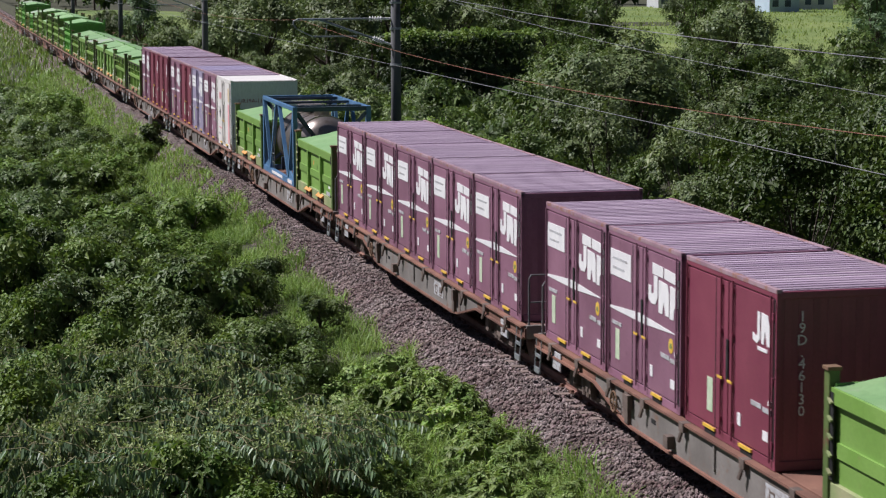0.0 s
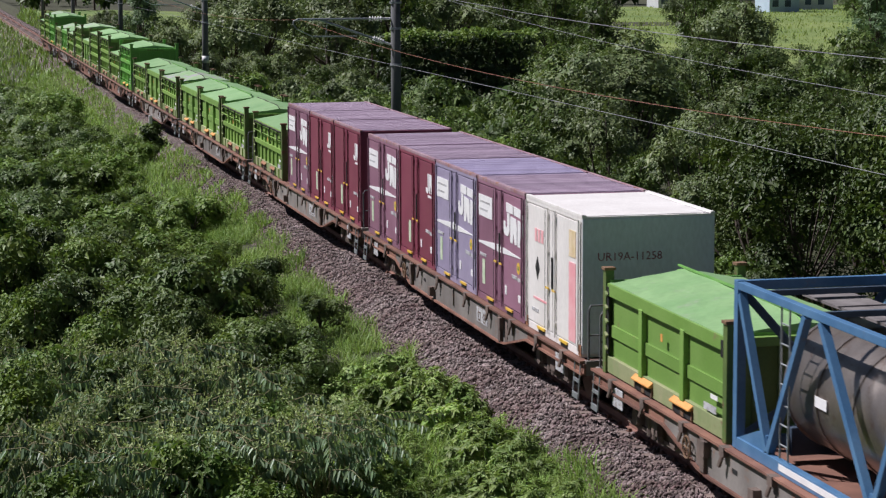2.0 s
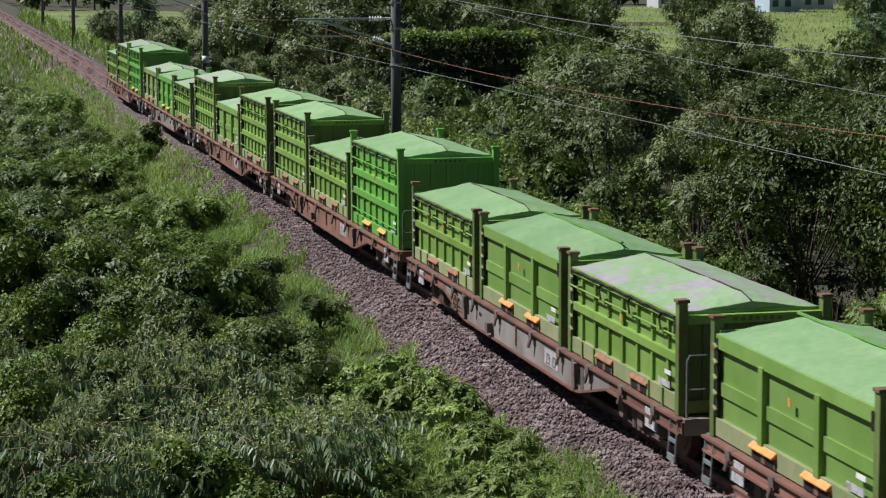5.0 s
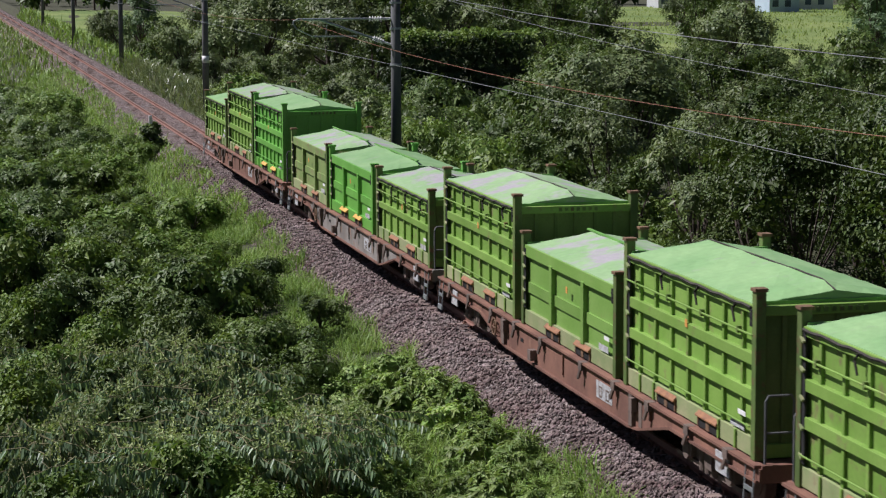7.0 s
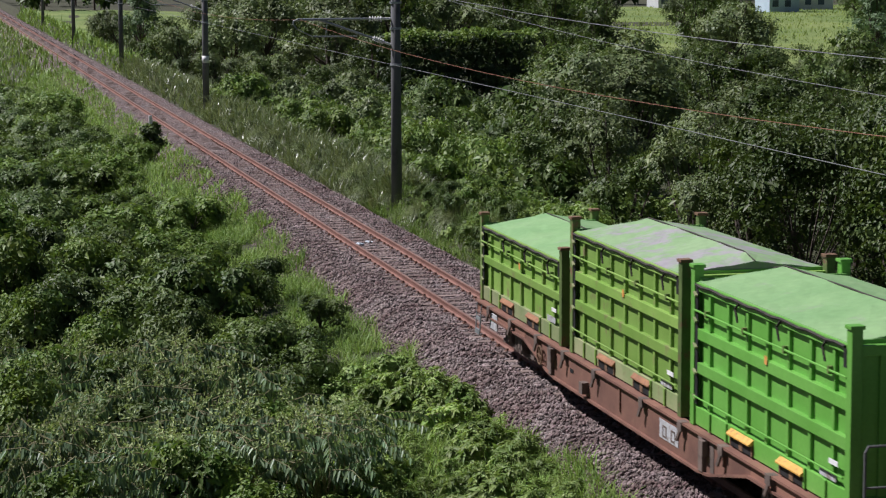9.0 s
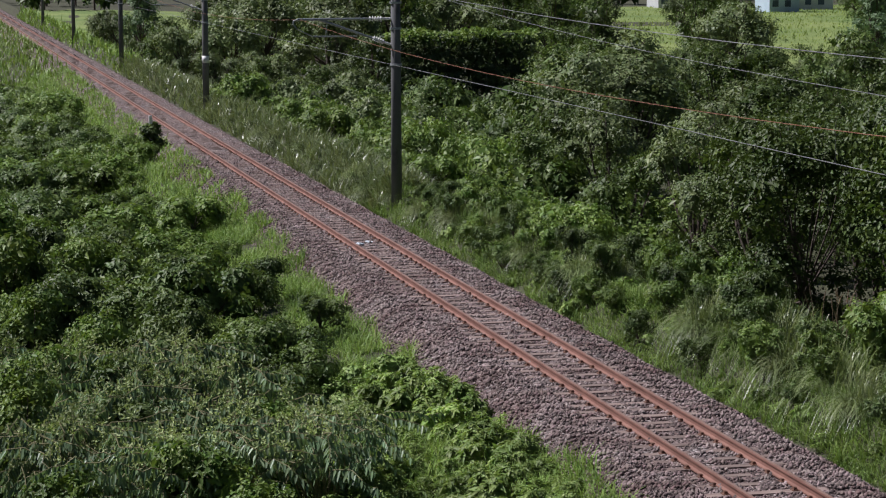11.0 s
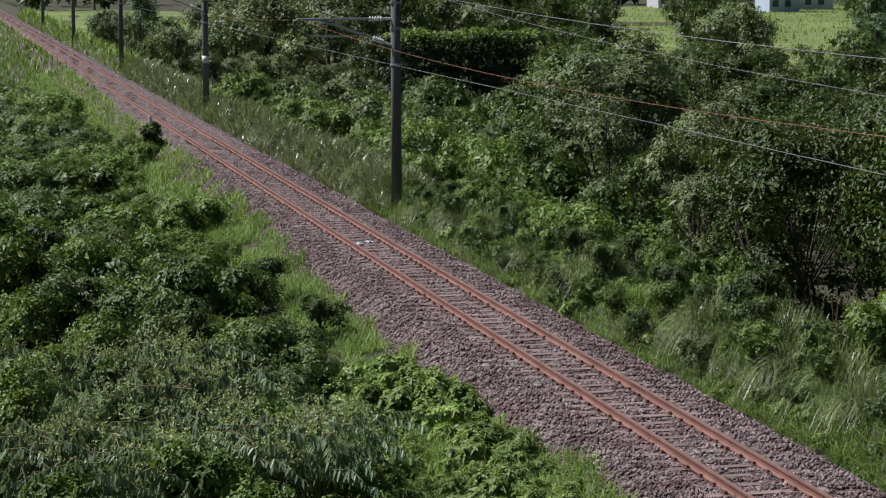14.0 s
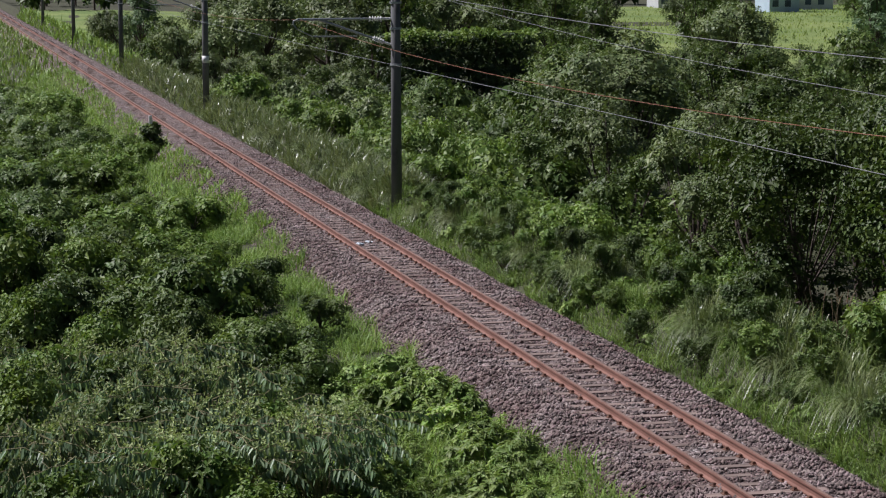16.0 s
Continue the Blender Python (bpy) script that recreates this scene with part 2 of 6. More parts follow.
M_BLUE = surface("blue_frame_paint", ((0.06, 0.15, 0.285), (0.095, 0.205, 0.35)), 0.45, scale=1.5, fine=25, bump=0.06, dirt=(0.12, 0.16, 0.22), dirt_at=0.62)
M_BLUE_DARK = surface("stained_dark_blue_paint", ((0.03, 0.045, 0.07), (0.05, 0.08, 0.12)), 0.6, scale=2, fine=25, dirt=(0.1, 0.09, 0.08), dirt_at=0.6)
M_TANK = surface("brushed_stainless_steel", ((0.27, 0.235, 0.21), (0.37, 0.325, 0.29)), 0.32, metal=0.8, scale=1.5, fine=30, bump=0.05, dirt=(0.24, 0.18, 0.15), dirt_at=0.55)
M_GRATING = surface("walkway_grating", ((0.16, 0.145, 0.14), (0.26, 0.24, 0.23)), 0.7, metal=0.3, scale=3, fine=60, bump=0.4)
M_BARK = surface("bark", ((0.06, 0.045, 0.035), (0.12, 0.095, 0.075)), 0.95, scale=4, fine=25, bump=0.6, dist=0.02, stretch=(3, 3, 0.6))
M_TWIG = surface("pale_twig", ((0.16, 0.15, 0.07), (0.24, 0.22, 0.11)), 0.8, scale=6, fine=30)
L_BROAD = foliage("broad_shrub_leaf", (0.068, 0.115, 0.034), (0.142, 0.205, 0.066))
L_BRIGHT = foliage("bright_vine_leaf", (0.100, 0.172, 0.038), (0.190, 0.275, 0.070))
L_BLUISH = foliage("drooping_compound_leaf", (0.115, 0.185, 0.095), (0.215, 0.305, 0.165), rough=0.36)
L_FLOWER = foliage("pale_flower_spike", (0.277, 0.350, 0.161), (0.364, 0.434, 0.209), rough=0.7)
L_TREE = foliage("tree_leaf", (0.054, 0.092, 0.022), (0.110, 0.165, 0.040), through_light=0.2)
# pale tone also paints haze into the colour of distant trees
L_TREE_PALE = foliage("pale_tree_leaf", (0.110, 0.158, 0.062), (0.195, 0.248, 0.105), through_light=0.2)
L_TREE_DARK = foliage("evergreen_leaf", (0.082, 0.136, 0.067), (0.140, 0.210, 0.103), through_light=0.2)
# leaf colour darkened to carry the shade of the hedge face
L_HEDGE_SHADE = foliage("shaded_creeper_leaf", (0.036, 0.064, 0.022), (0.062, 0.098, 0.036), through_light=0.15)
L_GRASS = foliage("grass_blade", (0.135, 0.222, 0.050), (0.215, 0.320, 0.082), rough=0.5)
L_FIELD = foliage("field_grass_blade", (0.150, 0.215, 0.050), (0.225, 0.285, 0.080), rough=0.7)
L_PAMPAS = foliage("pampas_blade", (0.120, 0.170, 0.060), (0.250, 0.300, 0.140), rough=0.32, spec=0.5)
L_DRY = foliage("dry_stalk", (0.177, 0.130, 0.081), (0.250, 0.190, 0.127), rough=0.8)
L_WEED = foliage("weed_leaf", (0.155, 0.240, 0.062), (0.270, 0.375, 0.115))


# ---- mesh tools ----
def box(bm, x0, x1, y0, y1, z0, z1, bevel=0.0):
    made = bmesh.ops.create_cube(bm, size=1.0)["verts"]
    bmesh.ops.transform(bm, matrix=Matrix.Translation(((x0 + x1) / 2, (y0 + y1) / 2, (z0 + z1) / 2)) @ Matrix.Diagonal((x1 - x0, y1 - y0, z1 - z0, 1)), verts=made)
    if bevel:
        edges = list({e for v in made for e in v.link_edges})
        bmesh.ops.bevel(bm, geom=edges, offset=bevel, segments=2, affect="EDGES", profile=0.6)


def bar(bm, a, b, w, h=None, sides=4, taper=1.0):
    """A straight bar or rod from a to b."""
    a, b = Vector(a), Vector(b)
    d = b - a
    h = h or w
    t = d.to_track_quat("Z", "Y").to_matrix().to_4x4()
    made = bmesh.ops.create_cone(bm, cap_ends=True, segments=sides, radius1=0.5, radius2=0.5 * taper, depth=d.length)["verts"]
    spin = Matrix.Rotation(math.pi / 4, 4, "Z") if sides == 4 else Matrix.Identity(4)
    k = math.sqrt(2) if sides == 4 else 1.0
    bmesh.ops.transform(bm, matrix=Matrix.Translation((a + b) / 2) @ t @ Matrix.Diagonal((w * k, h * k, 1, 1)) @ spin, verts=made)


def tube(bm, points, r0, r1=None, sides=6):
    """A bent, tapered tube through the points."""
    r1 = r0 if r1 is None else r1
    rings = []
    pts = [Vector(p) for p in points]
    for i, p in enumerate(pts):
        d = (pts[min(i + 1, len(pts) - 1)] - pts[max(i - 1, 0)]).normalized()
        side = d.cross(Vector((0.3, 0.9, 0.31))).normalized()
        up = side.cross(d)
        r = r0 + (r1 - r0) * i / max(1, len(pts) - 1)
        rings.append([bm.verts.new(p + (side * math.cos(a) + up * math.sin(a)) * r) for a in [2 * math.pi * k / sides for k in range(sides)]])
    for a, b in zip(rings, rings[1:]):
        for k in range(sides):
            bm.faces.new((a[k], a[(k + 1) % sides], b[(k + 1) % sides], b[k]))
    bm.faces.new(rings[0])
    bm.faces.new(rings[-1][::-1])


def prism(bm, outline, x0, x1):
    """An outline of (y, z) points pushed through from x0 to x1."""
    a = [bm.verts.new((x0, y, z)) for y, z in outline]
    b = [bm.verts.new((x1, y, z)) for y, z in outline]
    bm.faces.new(a[::-1])
    bm.faces.new(b)
    for i in range(len(a)):
        j = (i + 1) % len(a)
        bm.faces.new((a[i], a[j], b[j], b[i]))


def finish(bm, name, material, smooth=False):
    bmesh.ops.recalc_face_normals(bm, faces=bm.faces)
    me = bpy.data.meshes.new(name)
    bm.to_mesh(me)
    bm.free()
    me.materials.append(material)
    if smooth:
        me.shade_smooth()
    return me


def part(name, bm, material, parent=None, label="", smooth=False):
    ob = new(name, finish(bm, name, material, smooth))
    ob.parent = parent
    return tagged(ob, label)


def alike(name, mesh, parent, m=None, label=""):
    """Another part on a mesh that is already there."""
    ob = new(name, mesh)
    ob.parent = parent
    if m is not None:
        ob.matrix_basis = m
    return tagged(ob, label)


def lump(name, verts, faces, material):
    """A mesh from arrays of vertices and of equal-sided faces."""
    verts, faces = np.asarray(verts, dtype=np.float32), np.asarray(faces, dtype=np.int32)
    me = bpy.data.meshes.new(name)
    k = faces.shape[1]
    me.vertices.add(len(verts))
    me.vertices.foreach_set("co", verts.ravel())
    me.loops.add(faces.size)
    me.loops.foreach_set("vertex_index", faces.ravel())
    me.polygons.add(len(faces))
    me.polygons.foreach_set("loop_start", np.arange(0, faces.size, k, dtype=np.int32))
    me.update(calc_edges=True)
    me.validate()
    me.materials.append(material)
    return me


def lettering(text, height, material, parent, m, label=""):
    cu = bpy.data.curves.new("lettering", "FONT")
    cu.body, cu.size, cu.extrude = text, height * 1.38, 0.002
    cu.align_x, cu.align_y = "CENTER", "CENTER"
    cu.resolution_u = 2
    tmp = bpy.data.objects.new("lettering_curve", cu)
    me = bpy.data.meshes.new_from_object(tmp)
    bpy.data.objects.remove(tmp)
    me.materials.clear()
    me.materials.append(material)
    return alike("lettering", me, parent, m, label)


# ---- ground, field and distance ----
TREND = np.random.default_rng(5)


def smooth_step(a, b, v):
    t = np.clip((v - a) / (b - a), 0, 1)
    return t * t * (3 - 2 * t)


def ground_z(x, y):
    """Height of the natural ground: flat formation by the track, falling away on both sides, a bank under the viewpoint."""
    x, y = np.asarray(x, dtype=float), np.asarray(y, dtype=float)
    z = -0.72 - 1.3 * smooth_step(2.8, 7.5, x) - 0.9 * smooth_step(12, 60, x)
    z = np.where(x < 0, -0.72 - 1.0 * smooth_step(2.6, 6.5, -x) - 0.8 * smooth_step(15, 60, -x), z)
    z = z + 0.95 * smooth_step(2.75, 3.7, x) * (1 - smooth_step(5.0, 9.0, x))
    ripple = 0.12 * np.sin(x * 0.9 + 1.3) * np.sin(y * 0.55) * smooth_step(2.6, 5, np.abs(x))
    bank = 8.1 * (1 - smooth_step(2.0, 24.0, y)) * smooth_step(4.0, 10.0, -x) * (1 - smooth_step(60, 90, -y))
    return z + ripple + bank


def sheet(name, xs, ys, height, material):
    gx, gy = np.meshgrid(xs, ys)
    v = np.stack([gx.ravel(), gy.ravel(), height(gx, gy).ravel()], 1)
    nx, ny = len(xs), len(ys)
    i = (np.arange(ny - 1)[:, None] * nx + np.arange(nx - 1)[None]).ravel()
    me = lump(name, v, np.stack([i, i + 1, i + nx + 1, i + nx], 1), material)
    me.shade_smooth()
    return new(name, me)


gx = np.concatenate([np.linspace(-1500, -60, 13), np.arange(-50, -15, 5), np.arange(-15, 2.0, 0.7), np.arange(2.0, 9.0, 0.2), np.arange(9.0, 20, 0.8), np.arange(20, 60, 5), np.linspace(60, 1500, 15)])
gy = np.concatenate([np.linspace(-1500, -140, 12), np.arange(-130, 0, 10), np.arange(0, 160, 2.0), np.arange(160, 400, 10), np.linspace(400, 2500, 14)])
ground = tagged(sheet("ground", gx, gy, ground_z, M_SOIL), "dark soil covered by weeds and undergrowth", "ground", kind="structure")


def field(name, x0, x1, y0, y1, label):
    ob = sheet(name, np.linspace(x0, x1, 12), np.linspace(y0, y1, 12), lambda a, b: ground_z(a, b) + 0.12 + 0.03 * np.sin(a) * np.sin(b * 0.7), M_FIELD)
    return tagged(ob, label, "field", kind="structure")


field("rice_field", 45, 190, 170, 440, "bright green rice field behind the trees")
field("rice_field", 9, 36, 255, 420, "bright green rice field beside the distant track")

# ---- ballast bed, sleepers, rails ----
TRACK_Y0, TRACK_Y1 = -360.0, 420.0


def bed_z(x, y):
    a = np.abs(x)
    z = -0.172 - 0.64 * smooth_step(1.55, 2.75, a)
    return z + 0.03 * np.sin(x * 7.1 + y * 3.7) * np.sin(y * 5.3 - x * 2.1)


by = np.concatenate([np.arange(TRACK_Y0, 20, 4.0), np.arange(20, 110, 0.35), np.arange(110, TRACK_Y1, 2.0)])
ballast = tagged(sheet("ballast_bed", np.arange(-3.0, 3.01, 0.2), by, bed_z, M_BALLAST), "reddish brown crushed stone ballast bed", "ballast", kind="structure")

g = np.random.default_rng(11)
n = 64000
px = g.uniform(-2.75, 2.75, n)
py = 30 + 64 * g.random(n) ** 1.35
# stones keep clear of the sleepers
sunk = np.where((np.abs(px) < 1.03) & (np.abs((py - 24.0 + 0.3) % 0.6 - 0.3) < 0.13), 0.075, 0.0) + np.where(np.abs(px) < 1.0, 0.012, 0.0)
octa = np.array([(1, 0, 0), (-1, 0, 0), (0, 1, 0), (0, -1, 0), (0, 0, 1), (0, 0, -1)], dtype=float)
tri = np.array([(0, 2, 4), (2, 1, 4), (1, 3, 4), (3, 0, 4), (2, 0, 5), (1, 2, 5), (3, 1, 5), (0, 3, 5)])
size = g.uniform(0.02, 0.047, (n, 1, 1)) * g.uniform(0.65, 1.3, (n, 1, 3))
ang = g.uniform(0, 6.283, n)
shape = (octa[None] + g.normal(0, 0.22, (n, 6, 3))) * size
rx = shape[:, :, 0] * np.cos(ang)[:, None] - shape[:, :, 1] * np.sin(ang)[:, None]
ry = shape[:, :, 0] * np.sin(ang)[:, None] + shape[:, :, 1] * np.cos(ang)[:, None]
shape = np.stack([rx + px[:, None], ry + py[:, None], shape[:, :, 2] + (bed_z(px, py) + 0.012 - sunk)[:, None]], 2)
stones = new("ballast_stones", lump("ballast_stones", shape.reshape(-1, 3), (tri[None] + 6 * np.arange(n)[:, None, None]).reshape(-1, 3), M_STONE))
tagged(stones, "loose reddish grey crushed stones between the sleepers", "ballast", kind="stuff")

track = tagged(new("railway_track"), "single narrow gauge track with rusty orange rails", "railway track", kind="structure")
for x in (-0.565, 0.565):
    bm = bmesh.new()
    prof = [(-0.065, -0.155), (0.065, -0.155), (0.065, -0.135), (0.012, -0.12), (0.012, -0.045), (0.034, -0.035), (0.034, -0.004), (-0.034, -0.004), (-0.034, -0.035), (-0.012, -0.045), (-0.012, -0.12), (-0.065, -0.135)]
    a = [bm.verts.new((x + u, TRACK_Y0, w)) for u, w in prof]
    b = [bm.verts.new((x + u, TRACK_Y1, w)) for u, w in prof]
    bm.faces.new(a), bm.faces.new(b[::-1])
    for i in range(len(a)):
        bm.faces.new((a[i], b[i], b[(i + 1) % len(a)], a[(i + 1) % len(a)]))
    rail = part("rail", bm, M_RAIL, track, "rusty orange steel rail")
    bm = bmesh.new()
    box(bm, x - 0.026, x + 0.026, TRACK_Y0, TRACK_Y1, -0.004, 0.0)
    part("railhead", bm, M_RAILTOP, rail, "worn shiny running surface")

bm = bmesh.new()
box(bm, -1.0, 1.0, -0.1, 0.1, -0.30, -0.16, 0.012)
sleeper_mesh = finish(bm, "sleeper", M_SLEEPER)
bm = bmesh.new()
for s in (-1, 1):
    box(bm, s * 0.565 - 0.15, s * 0.565 + 0.15, -0.07, 0.07, -0.162, -0.145)
    for k in (-0.1, 0.1):
        box(bm, s * 0.565 + k - 0.025, s * 0.565 + k + 0.025, -0.04, 0.04, -0.15, -0.105)
plate_mesh = finish(bm, "fastening", M_PLATE)
for i in range(260):
    y = 24.0 + 0.6 * i
    s = alike("sleeper", sleeper_mesh, track, pose(g.uniform(-0.03, 0.03), y + g.uniform(-0.03, 0.03), g.uniform(-0.012, 0.008), 0, 0, g.uniform(-0.8, 0.8)))
    if i < 130:
        alike("fastening", plate_mesh, s)
cube_v = np.array([(x, y, z) for x in (-1.0, 1.0) for y in (-0.1, 0.1) for z in (-0.30, -0.16)])
cube_f = np.array([(0, 1, 3, 2), (4, 6, 7, 5), (0, 4, 5, 1), (2, 3, 7, 6), (0, 2, 6, 4), (1, 5, 7, 3)])
ys = np.concatenate([np.arange(TRACK_Y0, 24, 0.6), np.arange(24.0 + 260 * 0.6, TRACK_Y1, 0.6)])
vv = (cube_v[None] + np.stack([0 * ys, ys, 0 * ys], 1)[:, None]).reshape(-1, 3)
rest = alike("distant_sleepers", lump("distant_sleepers", vv, (cube_f[None] + 8 * np.arange(len(ys))[:, None, None]).reshape(-1, 4), M_SLEEPER), track)
tagged(rest, kind="stuff")

# pale marker plates between the rails
for dx, dy in ((-0.22, 63.6), (0.12, 63.95)):
    bm = bmesh.new()
    box(bm, -0.08, 0.08, -0.11, 0.11, 0, 0.03, 0.006)
    box(bm, -0.06, -0.02, -0.08, 0.08, 0.03, 0.05, 0.004)
    ob = part("balise_plate", bm, M_REEFER_END)
    ob.matrix_world = pose(dx, dy, -0.155, 0, 0, 20)
    tagged(ob, "pale grey transponder plate lying between the rails", "track marker")

# ---- overhead line ----
POLE_X, POLE_Y0, SPAN = 3.2, 74.6, 49.6


def overhead_mast():
    ob = tagged(new("overhead_line_mast"), "dark round concrete mast with steel bracket over the track", "mast", "overhead line masts")
    bm = bmesh.new()
    bar(bm, (0, 0, -1.0), (0, 0, 9.2), 0.37, 0.37, 20, 0.8)
    part("pole", bm, M_CONCRETE, ob, smooth=True)
    for z in (6.45, 5.6, 4.4):
        bm = bmesh.new()
        bar(bm, (0, 0, z - 0.035), (0, 0, z + 0.035), 0.40, 0.40, 20)
        part("clamp_band", bm, M_STEEL, ob)
    for a, b, w, nm in (((-0.75, 0, 5.92), (-3.3, 0, 5.92), 0.085, "top_tube"), ((-0.6, 0, 5.22), (-2.6, 0, 5.92), 0.075, "stay_tube"), ((-1.3, 0, 5.35), (-2.8, 0, 5.36), 0.05, "steady_arm"), ((-2.3, 0, 5.86), (-2.35, 0, 5.42), 0.025, "dropper")):
        bm = bmesh.new()
        bar(bm, a, b, w, w, 8)
        part(nm, bm, M_STEEL, ob)
    bm = bmesh.new()
    tube(bm, [(-3.3, 0, 5.92), (-3.42, 0, 5.88), (-3.44, 0, 5.76), (-3.3, 0, 5.6), (-2.8, 0, 5.36)], 0.028, 0.022)
    part("hook", bm, M_STEEL, ob)
    for a, b in (((-0.18, 0, 5.92), (-0.95, 0, 5.92)), ((-0.18, 0, 5.06), (-0.8, 0, 5.3))):
        a, b = Vector(a), Vector(b)
        bm = bmesh.new()
        bar(bm, a, b, 0.08, 0.08, 8)
        for k in range(5):
            c = a.lerp(b, 0.42 + 0.12 * k)
            bar(bm, c - (b - a).normalized() * 0.015, c + (b - a).normalized() * 0.015, 0.17, 0.17, 12)
        part("insulator", bm, M_PORCELAIN, ob, "white ribbed porcelain insulator")
    bm = bmesh.new()
    bar(bm, (-0.9, 0, 6.9), (0.9, 0, 6.9), 0.09, 0.09)
    part("cross_arm", bm, M_STEEL, ob)
    return ob


mast = overhead_mast()
mast.matrix_basis = pose(POLE_X, POLE_Y0, 0)
masts = [mast] + [copy_thing(mast, pose(POLE_X, POLE_Y0 + SPAN * k, 0)) for k in (-2, -1, 1, 2, 3, 4)]
for m_, z in ((masts[3], 2.2),):
    bm = bmesh.new()
    bar(bm, (0, 0, z), (0, 0, z + 0.38), 0.385, 0.385, 20)
    part("number_plate", bm, M_WHITE, m_, "pale painted band round the mast", True)


def wire(name, x, z_at, sag, r, material, label, z_near=None, y0=-2, y1=5):
    """A wire hung from mast to mast; z_near: its height at the masts on the near side of the bracket mast."""
    bm = bmesh.new()
    pts = []
    hang = lambda k: z_near if z_near is not None and k < 0 else z_at
    for k in range(y0, y1):
        for i in range(12):
            u = i / 12
            pts.append((x, POLE_Y0 + SPAN * (k + u), hang(k) * (1 - u) + hang(k + 1) * u - 4 * sag * u * (1 - u)))
    tube(bm, pts, r, r, 5)
    return tagged(part(name, bm, material), label, "cable", "overhead wires")


wire("contact_wire", 0.0, 5.12, 0.0, 0.006, M_WIRE, "thin pale grey contact wire over the track")
wire("messenger_wire", 0.0, 5.92, 0.42, 0.006, M_COPPER, "brown messenger wire sagging between masts", 5.72)
wire("feeder_wire", POLE_X - 0.6, 7.1, 0.3, 0.008, M_WIRE, "pale feeder wire on the mast cross arms", 6.42)
wire("feeder_wire", POLE_X + 0.75, 6.85, 0.4, 0.006, M_WIRE, "thin grey feeder wire on the mast cross arms", 5.55)
for k in range(-1, 3):
    for i in range(1, 10):
        u = i / 10
        y = POLE_Y0 + SPAN * (k + u)
        z = 5.95 - 4 * 0.55 * u * (1 - u)
        if z < 5.2:
            continue
        bm = bmesh.new()
        bar(bm, (0, y, 5.12), (0, y, z), 0.005, 0.005, 5)
        tagged(part("dropper_wire", bm, M_WIRE), "thin vertical dropper between the overhead wires", "cable", "dropper wires")

# ---- the train ----
SPEED, DECK = 22.185, 1.0
moving = []  # (thing, its y at the start, its height)


def plate(parent, name, y0, y1, z0, z1, material, x=-1.232, thick=0.006, label=""):
    bm = bmesh.new()
    box(bm, x - thick, x, y0, y1, z0, z1)
    return part(name, bm, material, parent, label)


def slanted_plate(parent, name, pts, material, x=-1.232, thick=0.006, label=""):
    bm = bmesh.new()
    prism(bm, pts, x - thick, x)
    return part(name, bm, material, parent, label)


